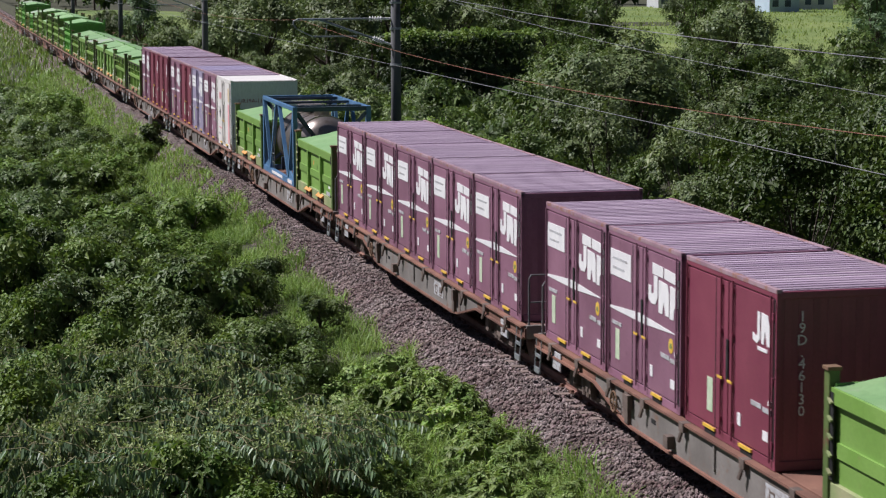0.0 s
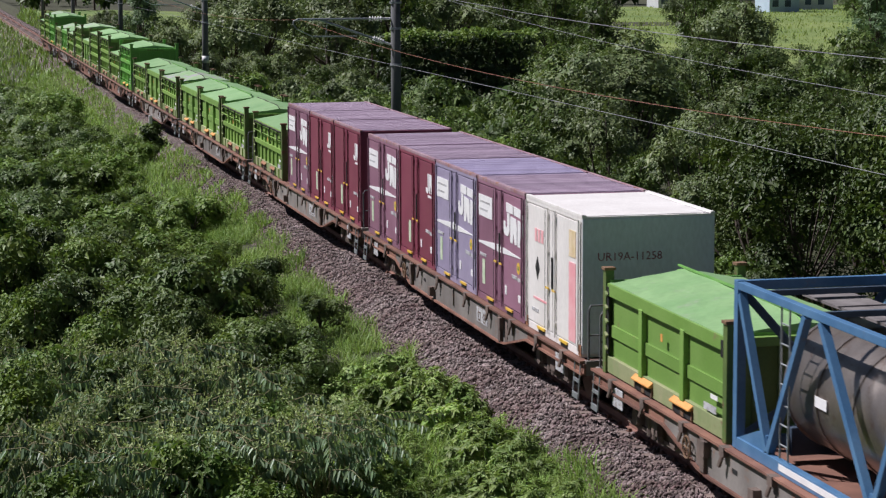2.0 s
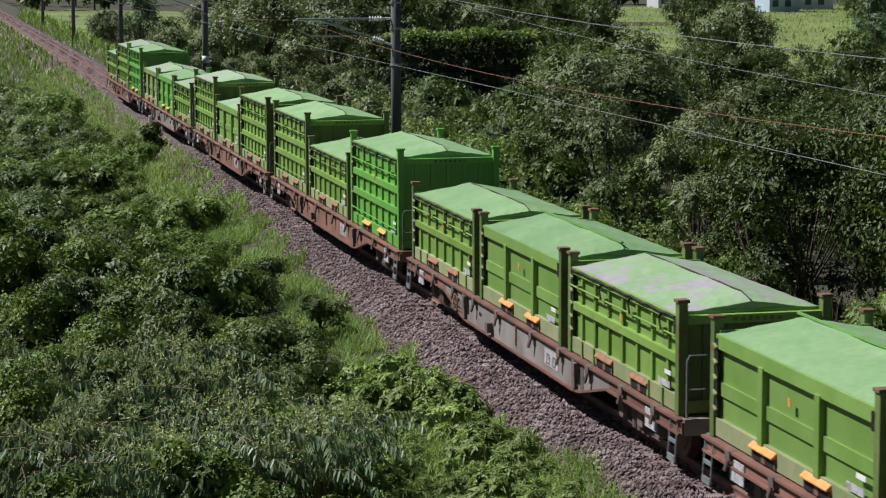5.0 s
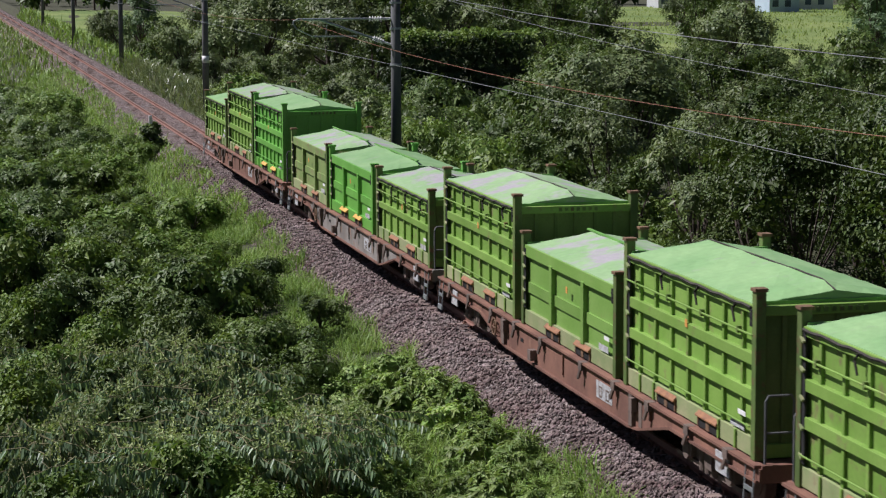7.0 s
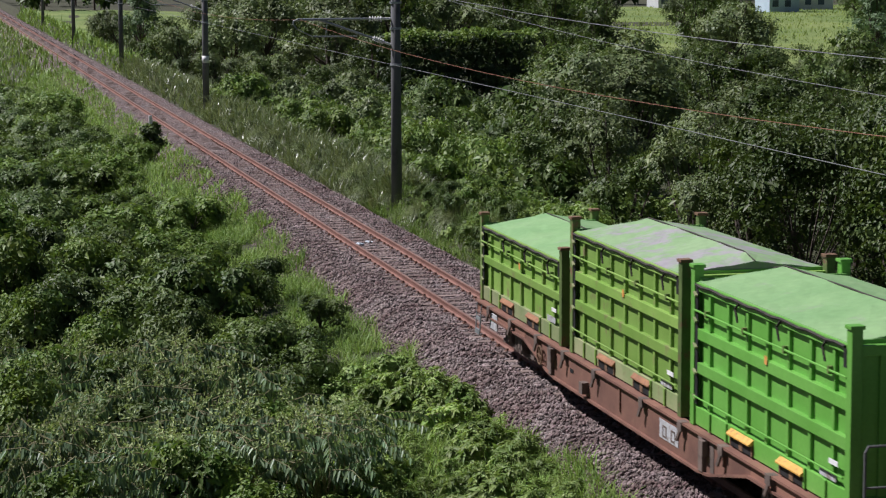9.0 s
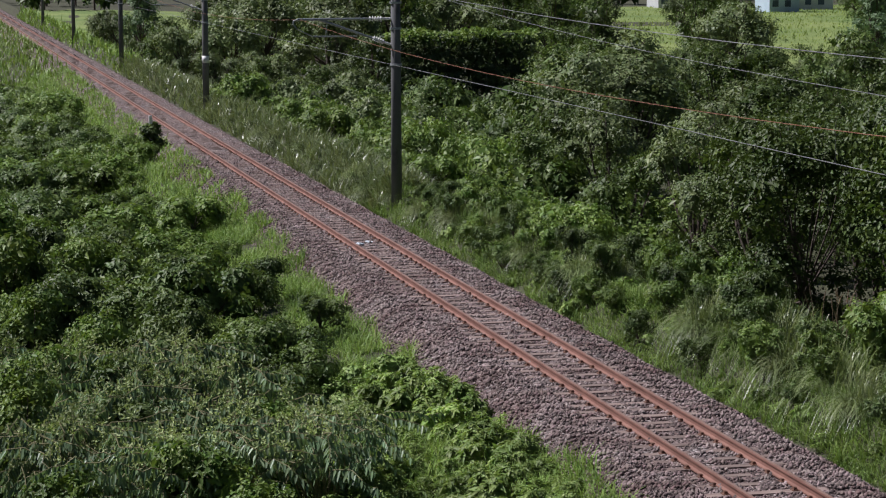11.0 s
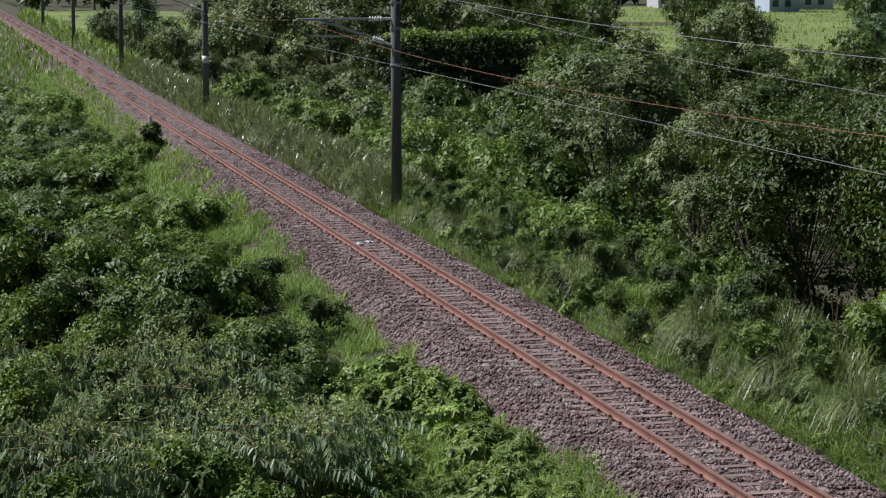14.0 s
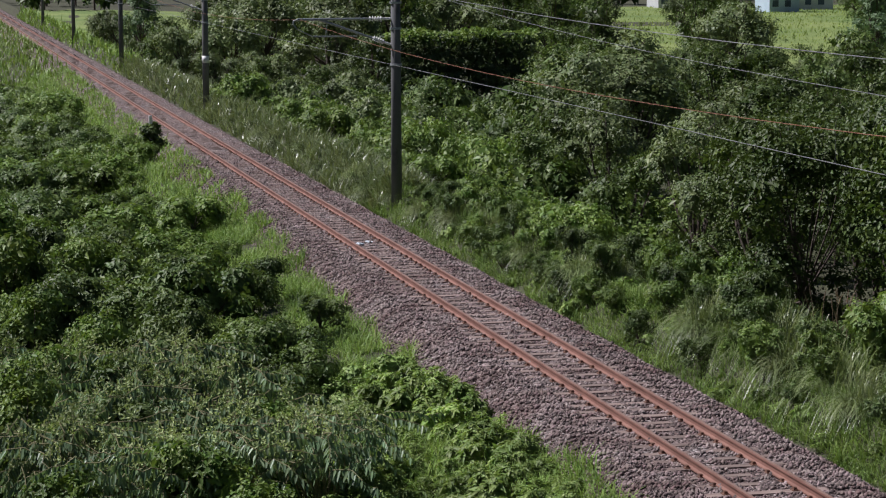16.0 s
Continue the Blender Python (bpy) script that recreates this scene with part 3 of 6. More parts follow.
def container_12ft(style, paint, roof, label):
    """A 3.7 m steel container: body, ribbed roof, two door leaves in the side with rods, handles and markings."""
    ob = tagged(new("freight_container"), label, "container", "containers on the train")
    L, W, H = 1.857, 1.225, 2.5
    bm = bmesh.new()
    box(bm, -W + 0.03, W - 0.03, -L + 0.03, L - 0.03, 0.12, H - 0.06)
    part("body", bm, paint, ob)
    for nm, z0, z1 in (("bottom_frame", 0.0, 0.14), ("top_frame", H - 0.1, H)):
        bm = bmesh.new()
        box(bm, -W, W, -L, L, z0, z1, 0.012)
        part(nm, bm, paint, ob)
    for sy in (-1, 1):
        for sx in (-1, 1):
            bm = bmesh.new()
            box(bm, sx * W - 0.06 * (sx > 0) - 0.001, sx * W + 0.06 * (sx < 0) + 0.001, sy * L - 0.08 * (sy > 0), sy * L + 0.08 * (sy < 0), 0.004, H - 0.004, 0.008)
            part("corner_post", bm, paint, ob)
    bm = bmesh.new()
    box(bm, -0.05, 0.05, -0.005, 0.005, 0.15, H - 0.11)
    end_rib = finish(bm, "end_rib", paint)
    for k in range(11):
        for s in (-1, 1):
            alike("end_rib", end_rib, ob, Matrix.Translation((-1.05 + 0.21 * k, s * (L - 0.03), 0)))
    bm = bmesh.new()
    box(bm, -W + 0.05, W - 0.05, -L + 0.05, L - 0.05, H, H + 0.012)
    top = part("roof", bm, roof, ob, "dusty ribbed steel roof")
    bm = bmesh.new()
    box(bm, -W + 0.09, W - 0.09, -0.07, 0.07, H + 0.012, H + 0.026)
    roof_rib = finish(bm, "roof_rib", roof)
    for k in range(17 if style != "white" else 0):
        alike("roof_rib", roof_rib, top, Matrix.Translation((0, -L + 0.16 + k * (2 * L - 0.32) / 16, 0)))
    for s in (-1, 1):
        bm = bmesh.new()
        box(bm, s * (W - 0.035) - 0.04, s * (W - 0.035) + 0.04, -L, L, H - 0.03, H + 0.035, 0.008)
        part("roof_rail", bm, M_RUSTYEDGE if style != "white" else M_REEFER, ob, "rust-spotted roof edge rail")
    # door leaves
    for y0, y1, swing in ((-L + 0.1, -0.02, 1), (0.02, L - 0.1, -1)):
        bm = bmesh.new()
        box(bm, -W - 0.006, -W + 0.028, y0, y1, 0.16, H - 0.12, 0.006)
        door = part("door", bm, paint, ob)
        for r, yy in enumerate((y0 + (0.03 if swing > 0 else 0.22), y1 - (0.22 if swing > 0 else 0.03))):
            inner = abs(yy) < 0.4
            bm = bmesh.new()
            bar(bm, (-W - 0.035, yy, 0.1), (-W - 0.035, yy, H - 0.06), 0.032, 0.032, 8)
            if inner:
                box(bm, -W - 0.012, -W, yy - 0.045, yy + 0.045, 0.2, H - 0.16)
                for z in (0.3, 0.85, 1.6, 2.25):
                    box(bm, -W - 0.055, -W, yy - 0.03, yy + 0.03, z, z + 0.07)
            part("locking_rod", bm, paint, door)
        bm = bmesh.new()
        box(bm, -W - 0.05, -W - 0.03, -0.26 if swing > 0 else 0.16, -0.06 if swing > 0 else 0.36, 0.93, 0.97, 0.006)
        part("handle", bm, M_YELLOW, door, "yellow door handle")
        for z in (0.35, 1.25, 2.15):
            bm = bmesh.new()
            box(bm, -W - 0.03, -W, (y0 if swing > 0 else y1) - 0.04, (y0 if swing > 0 else y1) + 0.04, z - 0.05, z + 0.05)
            part("hinge", bm, paint, door)
    for y in (-L + 0.06, L - 0.06):
        plate(ob, "edge_seal", y - 0.018, y + 0.018, 0.14, H - 0.1, M_BLACK, x=-W - 0.0)
    for y in (0.52, -0.24):
        plate(ob, "door_seam", y - 0.014, y + 0.014, 0.16, H - 0.12, M_BLACK, x=-W - 0.004, thick=0.005)
    bm = bmesh.new()
    box(bm, -W - 0.03, -W - 0.012, -0.045, 0.045, 0.95, 1.55, 0.01)
    part("lock_cover", bm, M_BLACK, ob)
    # fork pockets
    for y in (-1.0, 0.5):
        bm = bmesh.new()
        box(bm, -W - 0.03, -W + 0.02, y, y + 0.5, 0.085, 0.13)
        part("fork_pocket_rim", bm, M_YELLOW, ob, "scuffed yellow fork pocket rim")
        # black box paints the shade inside the pocket opening
        bm = bmesh.new()
        box(bm, -W - 0.004, -W + 0.02, y + 0.02, y + 0.48, -0.0, 0.085)
        part("fork_pocket", bm, M_BLACK, ob)
    if style != "white":
        plate(ob, "card_holder", 0.62 if style == "plain" else 1.2, 0.86 if style == "plain" else 1.42, 0.35, 0.86, M_LABEL)
        plate(ob, "marking_bar", -1.35, -0.95, 0.78, 0.85, M_CHALK, thick=0.009)
        plate(ob, "marking_bar", -1.72, -1.4, 0.76, 0.83, M_CHALK, thick=0.009)
        plate(ob, "marking_bar", -1.72, -1.6, 0.88, 0.95, M_WHITE, thick=0.009)
        plate(ob, "marking_bar", -1.62, -1.42, 0.36, 0.5, M_WHITE, thick=0.009)
        plate(ob, "marking_bar", -0.55, -0.42, 0.38, 0.56, M_WHITE, thick=0.009)
    if style == "stripe":
        plate(ob, "white_panel", 0.6, 1.7, 1.74, 2.18, M_WHITE, thick=0.009)
        for k, wide in enumerate((0.8, 0.62)):
            plate(ob, "marking_bar", 1.58 - wide, 1.58, 2.02 - 0.16 * k, 2.06 - 0.16 * k, M_CHALK, thick=0.012)
        slanted_plate(ob, "stripe", [(1.74, 1.17), (1.74, 1.21), (0.15, 1.31), (-1.74, 1.235), (0.0, 1.16)], M_WHITE, thick=0.008)
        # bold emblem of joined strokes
        for pts in ([(-0.50, 1.62), (-0.60, 1.56), (-0.78, 1.56), (-0.88, 1.68), (-0.88, 2.02), (-0.72, 2.02), (-0.72, 1.74), (-0.62, 1.72), (-0.62, 1.84), (-0.50, 1.84)], [(-0.92, 1.46), (-0.92, 1.98), (-1.28, 1.96), (-1.34, 1.82), (-1.34, 1.46), (-1.2, 1.46), (-1.13, 1.66), (-1.07, 1.46)], [(-1.38, 1.44), (-1.38, 1.96), (-1.70, 1.94), (-1.70, 1.66), (-1.54, 1.62), (-1.52, 1.44)], [(-0.66, 2.04), (-0.66, 2.22), (-1.10, 2.20), (-1.10, 2.03)], [(-1.14, 2.03), (-1.14, 2.20), (-1.70, 2.17), (-1.70, 2.0)]):
            slanted_plate(ob, "emblem_stroke", [(y * 1.2 + 0.28, z) for y, z in pts], M_WHITE, thick=0.009)
        plate(ob, "marking_bar", 1.1, 1.62, 0.92, 0.98, M_CHALK, thick=0.009)
        bm = bmesh.new()
        bar(bm, (-W - 0.012, -1.42, 1.02), (-W - 0.004, -1.42, 1.02), 0.22, 0.24, 16)
        sticker = part("round_sticker", bm, M_YELLOW, ob)
        plate(sticker, "sticker_mark", -1.47, -1.37, 0.98, 1.06, M_OLIVE, x=-W - 0.011, thick=0.004)
    elif style == "plain":
        for pts in ([(-1.0, 1.72), (-1.0, 1.82), (-1.12, 1.78), (-1.17, 1.82), (-1.17, 2.14), (-1.27, 2.14), (-1.27, 1.76), (-1.15, 1.68)], [(-1.32, 1.7), (-1.32, 2.14), (-1.57, 2.13), (-1.63, 1.98), (-1.66, 1.7), (-1.54, 1.7), (-1.46, 1.9), (-1.41, 1.7)]):
            slanted_plate(ob, "emblem_stroke", pts, M_WHITE, thick=0.009)
        plate(ob, "marking_bar", -1.55, -1.18, 1.6, 1.65, M_WHITE, thick=0.009)
    elif style == "white":
        plate(ob, "pink_stripe", -1.5, -1.08, 0.2, 1.62, M_PINK, thick=0.009)
        plate(ob, "picture_patch", -1.5, -1.08, 1.72, 2.2, M_CREAM, thick=0.009, label="faded yellow picture patch")
        plate(ob, "marking_bar", 0.3, 1.3, 0.62, 0.66, M_PINK, thick=0.009)
        plate(ob, "marking_bar", 0.95, 1.4, 0.38, 0.44, M_CHALK, thick=0.009)
        for y in (-L + 0.09, L - 0.09):
            plate(ob, "rusty_corner", y - 0.085, y + 0.085, 0.02, 0.22, M_RUSTLIP, x=-W - 0.006, thick=0.006)
        for k in range(3):
            plate(ob, "red_mark", 0.62 + 0.22 * k, 0.76 + 0.22 * k, 1.72, 1.96, M_PINK, thick=0.009)
        slanted_plate(ob, "diamond_mark", [(1.02, 1.0), (1.16, 1.22), (1.02, 1.44), (0.88, 1.22)], M_BLACK, thick=0.009)
        # front end wall in blue-grey, painting the shade on a white end
        bm = bmesh.new()
        box(bm, -W + 0.002, W - 0.002, -L - 0.012, -L + 0.01, 0.06, H - 0.04, 0.01)
        part("end_wall", bm, M_REEFER_END, ob, "insulated end wall, coloured blue-grey for skylit shade")
        lettering("UR19A-11258", 0.15, M_MAROON, ob, Matrix.Translation((-0.35, -L - 0.014, 1.78)) @ Euler((radians(90), 0, 0)).to_matrix().to_4x4())
    return ob


def gable_tarp(ob, half, z, drop, material, ridge_rail):
    """A stretched cover over a low ridge, rippled, with a hanging hem."""
    bm = bmesh.new()
    rows, cols = 15, 13
    grid = []
    rnd = random.Random(int(half * 100 + z * 37))
    for i in range(rows):
        y = -half + 2 * half * i / (rows - 1)
        line = []
        for j in range(cols):
            u = -1 + 2 * j / (cols - 1)
            h = 0.26 * (1 - abs(u)) + rnd.uniform(-0.008, 0.008) - 0.02 * abs(math.sin(3.14159 * 3 * i / (rows - 1))) * (1 - abs(u))
            h -= 0.10 * (1 - abs(u)) * (i in (0, rows - 1))
            line.append(bm.verts.new((u * 1.2, y, z + h)))
        grid.append(line)
    for i in range(rows - 1):
        for j in range(cols - 1):
            bm.faces.new((grid[i][j], grid[i][j + 1], grid[i + 1][j + 1], grid[i + 1][j]))
    edge = [e for e in bm.edges if e.is_boundary]
    out = bmesh.ops.extrude_edge_only(bm, edges=edge)["geom"]
    for v in out:
        if isinstance(v, bmesh.types.BMVert):
            v.co.z = min(v.co.z - drop, z - drop * 0.4) if abs(v.co.y) > half - 0.01 else v.co.z - drop
            v.co.x *= 1.006
    cover = part("cover", bm, material, ob, "taut tarpaulin sheet over a low ridge", False)
    if ridge_rail:
        bm = bmesh.new()
        bar(bm, (0, -half + 0.1, z + 0.27), (0, half - 0.1, z + 0.27), 0.05, 0.03)
        part("ridge_bar", bm, M_LIDRIB, ob)
    bm = bmesh.new()
    tube(bm, [(0.0, -half + 2 * half * k / 12, z + 0.262 - (0.1 if k in (0, 12) else 0.012 * abs(math.sin(k)))) for k in range(13)], 0.016, 0.016, 5)
    part("ridge_cord", bm, M_ROPE if not ridge_rail else M_LIDRIB, ob)
    for y in (-half, half):
        bm = bmesh.new()
        prism(bm, [(y - 0.02, z - 0.02), (y + 0.02, z - 0.02), (y + 0.02, z + 0.04), (y - 0.02, z + 0.04)], -1.18, 1.18)
        part("cover_edge", bm, M_LIDRIB, ob)


def open_container(kind, height, paint, tarp, label, ropes=True, fork=M_RUSTLIP):
    """A 6.06 m green open-top waste container with corner posts that stand above its walls and a gabled cover."""
    ob = tagged(new("open_top_container"), label, "container", "waste containers on the train")
    L, W = 3.029, 1.225
    top = height - 0.24
    bm = bmesh.new()
    y_in = L - 0.12
    box(bm, -W + 0.07, W - 0.07, -y_in, y_in, 0.16, top - 0.02)
    part("wall", bm, paint, ob)
    bm = bmesh.new()
    for s in (-1, 1):
        box(bm, s * (W - 0.045) - 0.05, s * (W - 0.045) + 0.05, -L + 0.16, L - 0.16, top - (0.13 if kind == "rib" else 0.22), top, 0.012)
    for s in (-1, 1):
        box(bm, -W + 0.1, W - 0.1, s * (L - 0.1) - 0.06, s * (L - 0.1) + 0.06, top - 0.14, top, 0.012)
    part("rim", bm, paint, ob)
    for s in (-1, 1):
        bm = bmesh.new()
        box(bm, s * (W - 0.06) - 0.055, s * (W - 0.06) + 0.055, -L + 0.16, L - 0.16, 0.02, 0.30, 0.012)
        part("bottom_beam", bm, paint if paint is M_GREEN_B else M_DUSTY, ob, "dust-streaked bottom beam" if paint is not M_GREEN_B else "")
        bm = bmesh.new()
        box(bm, -W + 0.1, W - 0.1, s * (L - 0.1) - 0.06, s * (L - 0.1) + 0.06, 0.02, 0.22, 0.012)
        part("end_sill", bm, paint, ob)
    # ribs and rails of the long walls
    if kind == "rib":
        bm = bmesh.new()
        box(bm, -0.04, 0.03, -0.045, 0.045, 0.3, top - 0.1, 0.006)
        rib = finish(bm, "rib", paint)
        bm = bmesh.new()
        box(bm, -0.065, 0.03, -0.03, 0.03, 0.02, 0.3, 0.006)
        foot = finish(bm, "foot_rib", paint)
        for s in (-1, 1):
            side = Matrix.Rotation(0 if s < 0 else math.pi, 4, "Z")
            for k in range(7):
                alike("rib", rib, ob, Matrix.Translation((s * (W - 0.06), -2.34 + k * 0.78, 0)) @ side)
            for y in (-2.2, -1.5, 1.5, 2.2):
                alike("foot_rib", foot, ob, Matrix.Translation((s * (W - 0.04), y, 0)) @ side)
            rails = ((0.50, 0.075),) if height < 2.0 else ((0.34, 0.085), (0.63, 0.085))
            for u, half in rails:
                bm = bmesh.new()
                z = 0.3 + (top - 0.42) * u
                box(bm, s * (W - 0.045) - 0.055, s * (W - 0.045) + 0.055, -L + 0.16, L - 0.16, z - half, z + half, 0.012)
                part("side_rail", bm, paint, ob, "horizontal stiffening beam")
            z = 0.3 + (top - 0.42) * (0.82 if height < 2 else 0.83)
            bm = bmesh.new()
            bar(bm, (s * (W + 0.03), -L + 0.15, z), (s * (W + 0.03), L - 0.15, z), 0.034, 0.034, 6)
            part("lashing_rod", bm, paint, ob)
            for y in (-2.3, -0.75, 0.8, 2.35):
                bm = bmesh.new()
                box(bm, s * (W + 0.01) - 0.035, s * (W + 0.01) + 0.035, y - 0.03, y + 0.03, z - 0.05, z + 0.05)
                part("rod_bracket", bm, M_POST, ob)
            if height > 2.0:
                bm = bmesh.new()
                bar(bm, (s * (W + 0.04), -L + 0.2, 0.46), (s * (W + 0.04), L - 0.2, 0.46), 0.03, 0.03, 6)
                part("lower_rod", bm, paint, ob)
    else:
        for s in (-1, 1):
            for y in (-1.02, 1.02):
                bm = bmesh.new()
                box(bm, s * (W - 0.045) - 0.07, s * (W - 0.045) + 0.05, y - 0.09, y + 0.09, 0.26, top - 0.18, 0.012)
                part("rib", bm, paint, ob)
            for y0, y1 in ((-2.72, -1.12), (-0.92, 0.92), (1.12, 2.72)):
                bm = bmesh.new()
                z = 0.3 + 0.42 * (top - 0.5)
                prism(bm, [(y0, z - 0.10), (y1, z - 0.10), (y1, z + 0.10), (y0, z + 0.10)], s * (W - 0.075) - 0.04, s * (W - 0.075) + 0.04)
                part("side_rail", bm, paint, ob)
    for s in (-1, 1):
        bm = bmesh.new()
        for x in (-0.8, -0.4, 0, 0.4, 0.8):
            box(bm, x - 0.035, x + 0.035, s * y_in - 0.05, s * y_in + 0.05, 0.2, top - 0.1, 0.008)
        # ends of older containers get the green with shade put into its colour
        end_paint = paint if paint is M_GREEN_B else M_END_SHADE
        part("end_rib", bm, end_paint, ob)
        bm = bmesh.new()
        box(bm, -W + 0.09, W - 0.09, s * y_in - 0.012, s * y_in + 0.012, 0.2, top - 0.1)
        part("end_wall", bm, end_paint, ob, "end wall coloured darker for shade, with brown grime" if paint is not M_GREEN_B else "")
    # corner posts
    for sx in (-1, 1):
        for sy in (-1, 1):
            bm = bmesh.new()
            cx, cy = sx * (W - 0.045), sy * (L - 0.085)
            box(bm, cx - 0.075, cx + 0.075, cy - 0.085, cy + 0.085, 0.0, height - 0.02, 0.012)
            post = part("corner_post", bm, M_POST if paint is not M_GREEN_B else paint, ob, "upright corner post standing above the wall")
            bm = bmesh.new()
            box(bm, cx - 0.1, cx + 0.1, cy - 0.1, cy + 0.1, height - 0.03, height + 0.02, 0.008)
            part("post_cap", bm, M_POSTCAP if paint is not M_GREEN_B else paint, post)
        for sy in (-1, 1):
            cy = sy * (L - 0.2)
            bm = bmesh.new()
            if sy > 0:
                box(bm, sx * W - 0.012, sx * W + 0.012, cy - 0.075, cy + 0.03, 0.34, top - 0.06)
            else:
                box(bm, sx * (W + 0.005) - 0.03, sx * (W + 0.005) + 0.03, cy - 0.05, cy + 0.05, top - 0.3, top - 0.05)
            gap = part("latch_strip", bm, M_BLACK, ob, "dark strip of tailgate latches")
            for k in range(5 if sy > 0 else 0):
                bm = bmesh.new()
                z = 0.42 + (top - 0.62) * k / 4
                bar(bm, (sx * (W + 0.025), cy + 0.05, z + 0.05), (sx * (W + 0.03), cy - 0.06, z), 0.04, 0.035)
                part("hook", bm, M_DUSTY, gap)
    # fork pockets and plates
    for s in (-1, 1):
        for y in (-1.5, 0.42):
            bm = bmesh.new()
            a = s * (W + 0.002)
            out = 0.075 if fork is not M_RUSTLIP else 0.055
            lip = [(a - s * 0.01, 0.275 if out > 0.05 else 0.215), (a + s * out, 0.205), (a + s * out, 0.185), (a - s * 0.01, 0.19)]
            near, far = [[bm.verts.new((px, yy, pz)) for px, pz in lip] for yy in (y, y + 0.9)]
            bm.faces.new(near)
            bm.faces.new(far[::-1])
            for k in range(4):
                bm.faces.new((near[k], far[k], far[(k + 1) % 4], near[(k + 1) % 4]))
            bmesh.ops.recalc_face_normals(bm, faces=bm.faces[:])
            part("fork_pocket_lip", bm, fork, ob, "sloping painted lip over the fork pocket")
            bm = bmesh.new()
            for q, wide in ((0.0, 0.04), (0.38, 0.14), (0.86, 0.04)):
                box(bm, a - 0.02, a + 0.012, y + q, y + q + wide, 0.03, 0.2)
            part("fork_pocket_frame", bm, M_POSTCAP, ob, "rusty fork pocket frame")
            # opening is not cut: a proud black box stands in for its shade
            bm = bmesh.new()
            box(bm, a - 0.012, a + 0.008, y + 0.03, y + 0.87, 0.03, 0.2)
            part("fork_pocket", bm, M_BLACK, ob)
        plate(ob, "label_plate", -2.55, -2.0, 0.34, 0.45, M_CHALK, x=s * (W + 0.004))
        plate(ob, "label_plate", -2.6, -2.3, 0.55, 0.62, M_WHITE, x=s * (W + 0.004))
        plate(ob, "orange_tag", -0.12, -0.02, top * 0.66, top * 0.66 + 0.12, M_ORANGE, x=s * (W + 0.02))
    if kind == "rib":
        for k in range(7):
            bm = bmesh.new()
            box(bm, -0.35 + 0.12 * k, -0.29 + 0.12 * k, -L + 0.02, -L + 0.058, top - 0.1, top - 0.03)
            part("marking_bar", bm, M_POST, ob)
    gable_tarp(ob, L - 0.2, top + 0.01, 0.07 if kind == "rib" else 0.045, tarp, kind != "rib")
    if ropes:
        bm = bmesh.new()
        for s in (-1, 1):
            pts = [(s * (W + 0.028), -L + 0.22 + (2 * L - 0.44) * k / 18, top - 0.035 + 0.012 * math.sin(k * 2.1)) for k in range(19)]
            tube(bm, pts, 0.024, 0.024, 5)
            for y in (-0.6, 1.0, -2.2):
                tube(bm, [(s * (W + 0.02), y, top - 0.05), (s * (W + 0.06), y + 0.05, top - 0.14), (s * (W + 0.06), y - 0.04, top - 0.32)], 0.024, 0.018, 5)
        part("lashing_rope", bm, M_ROPE, ob, "dark elastic rope holding the cover")
    return ob


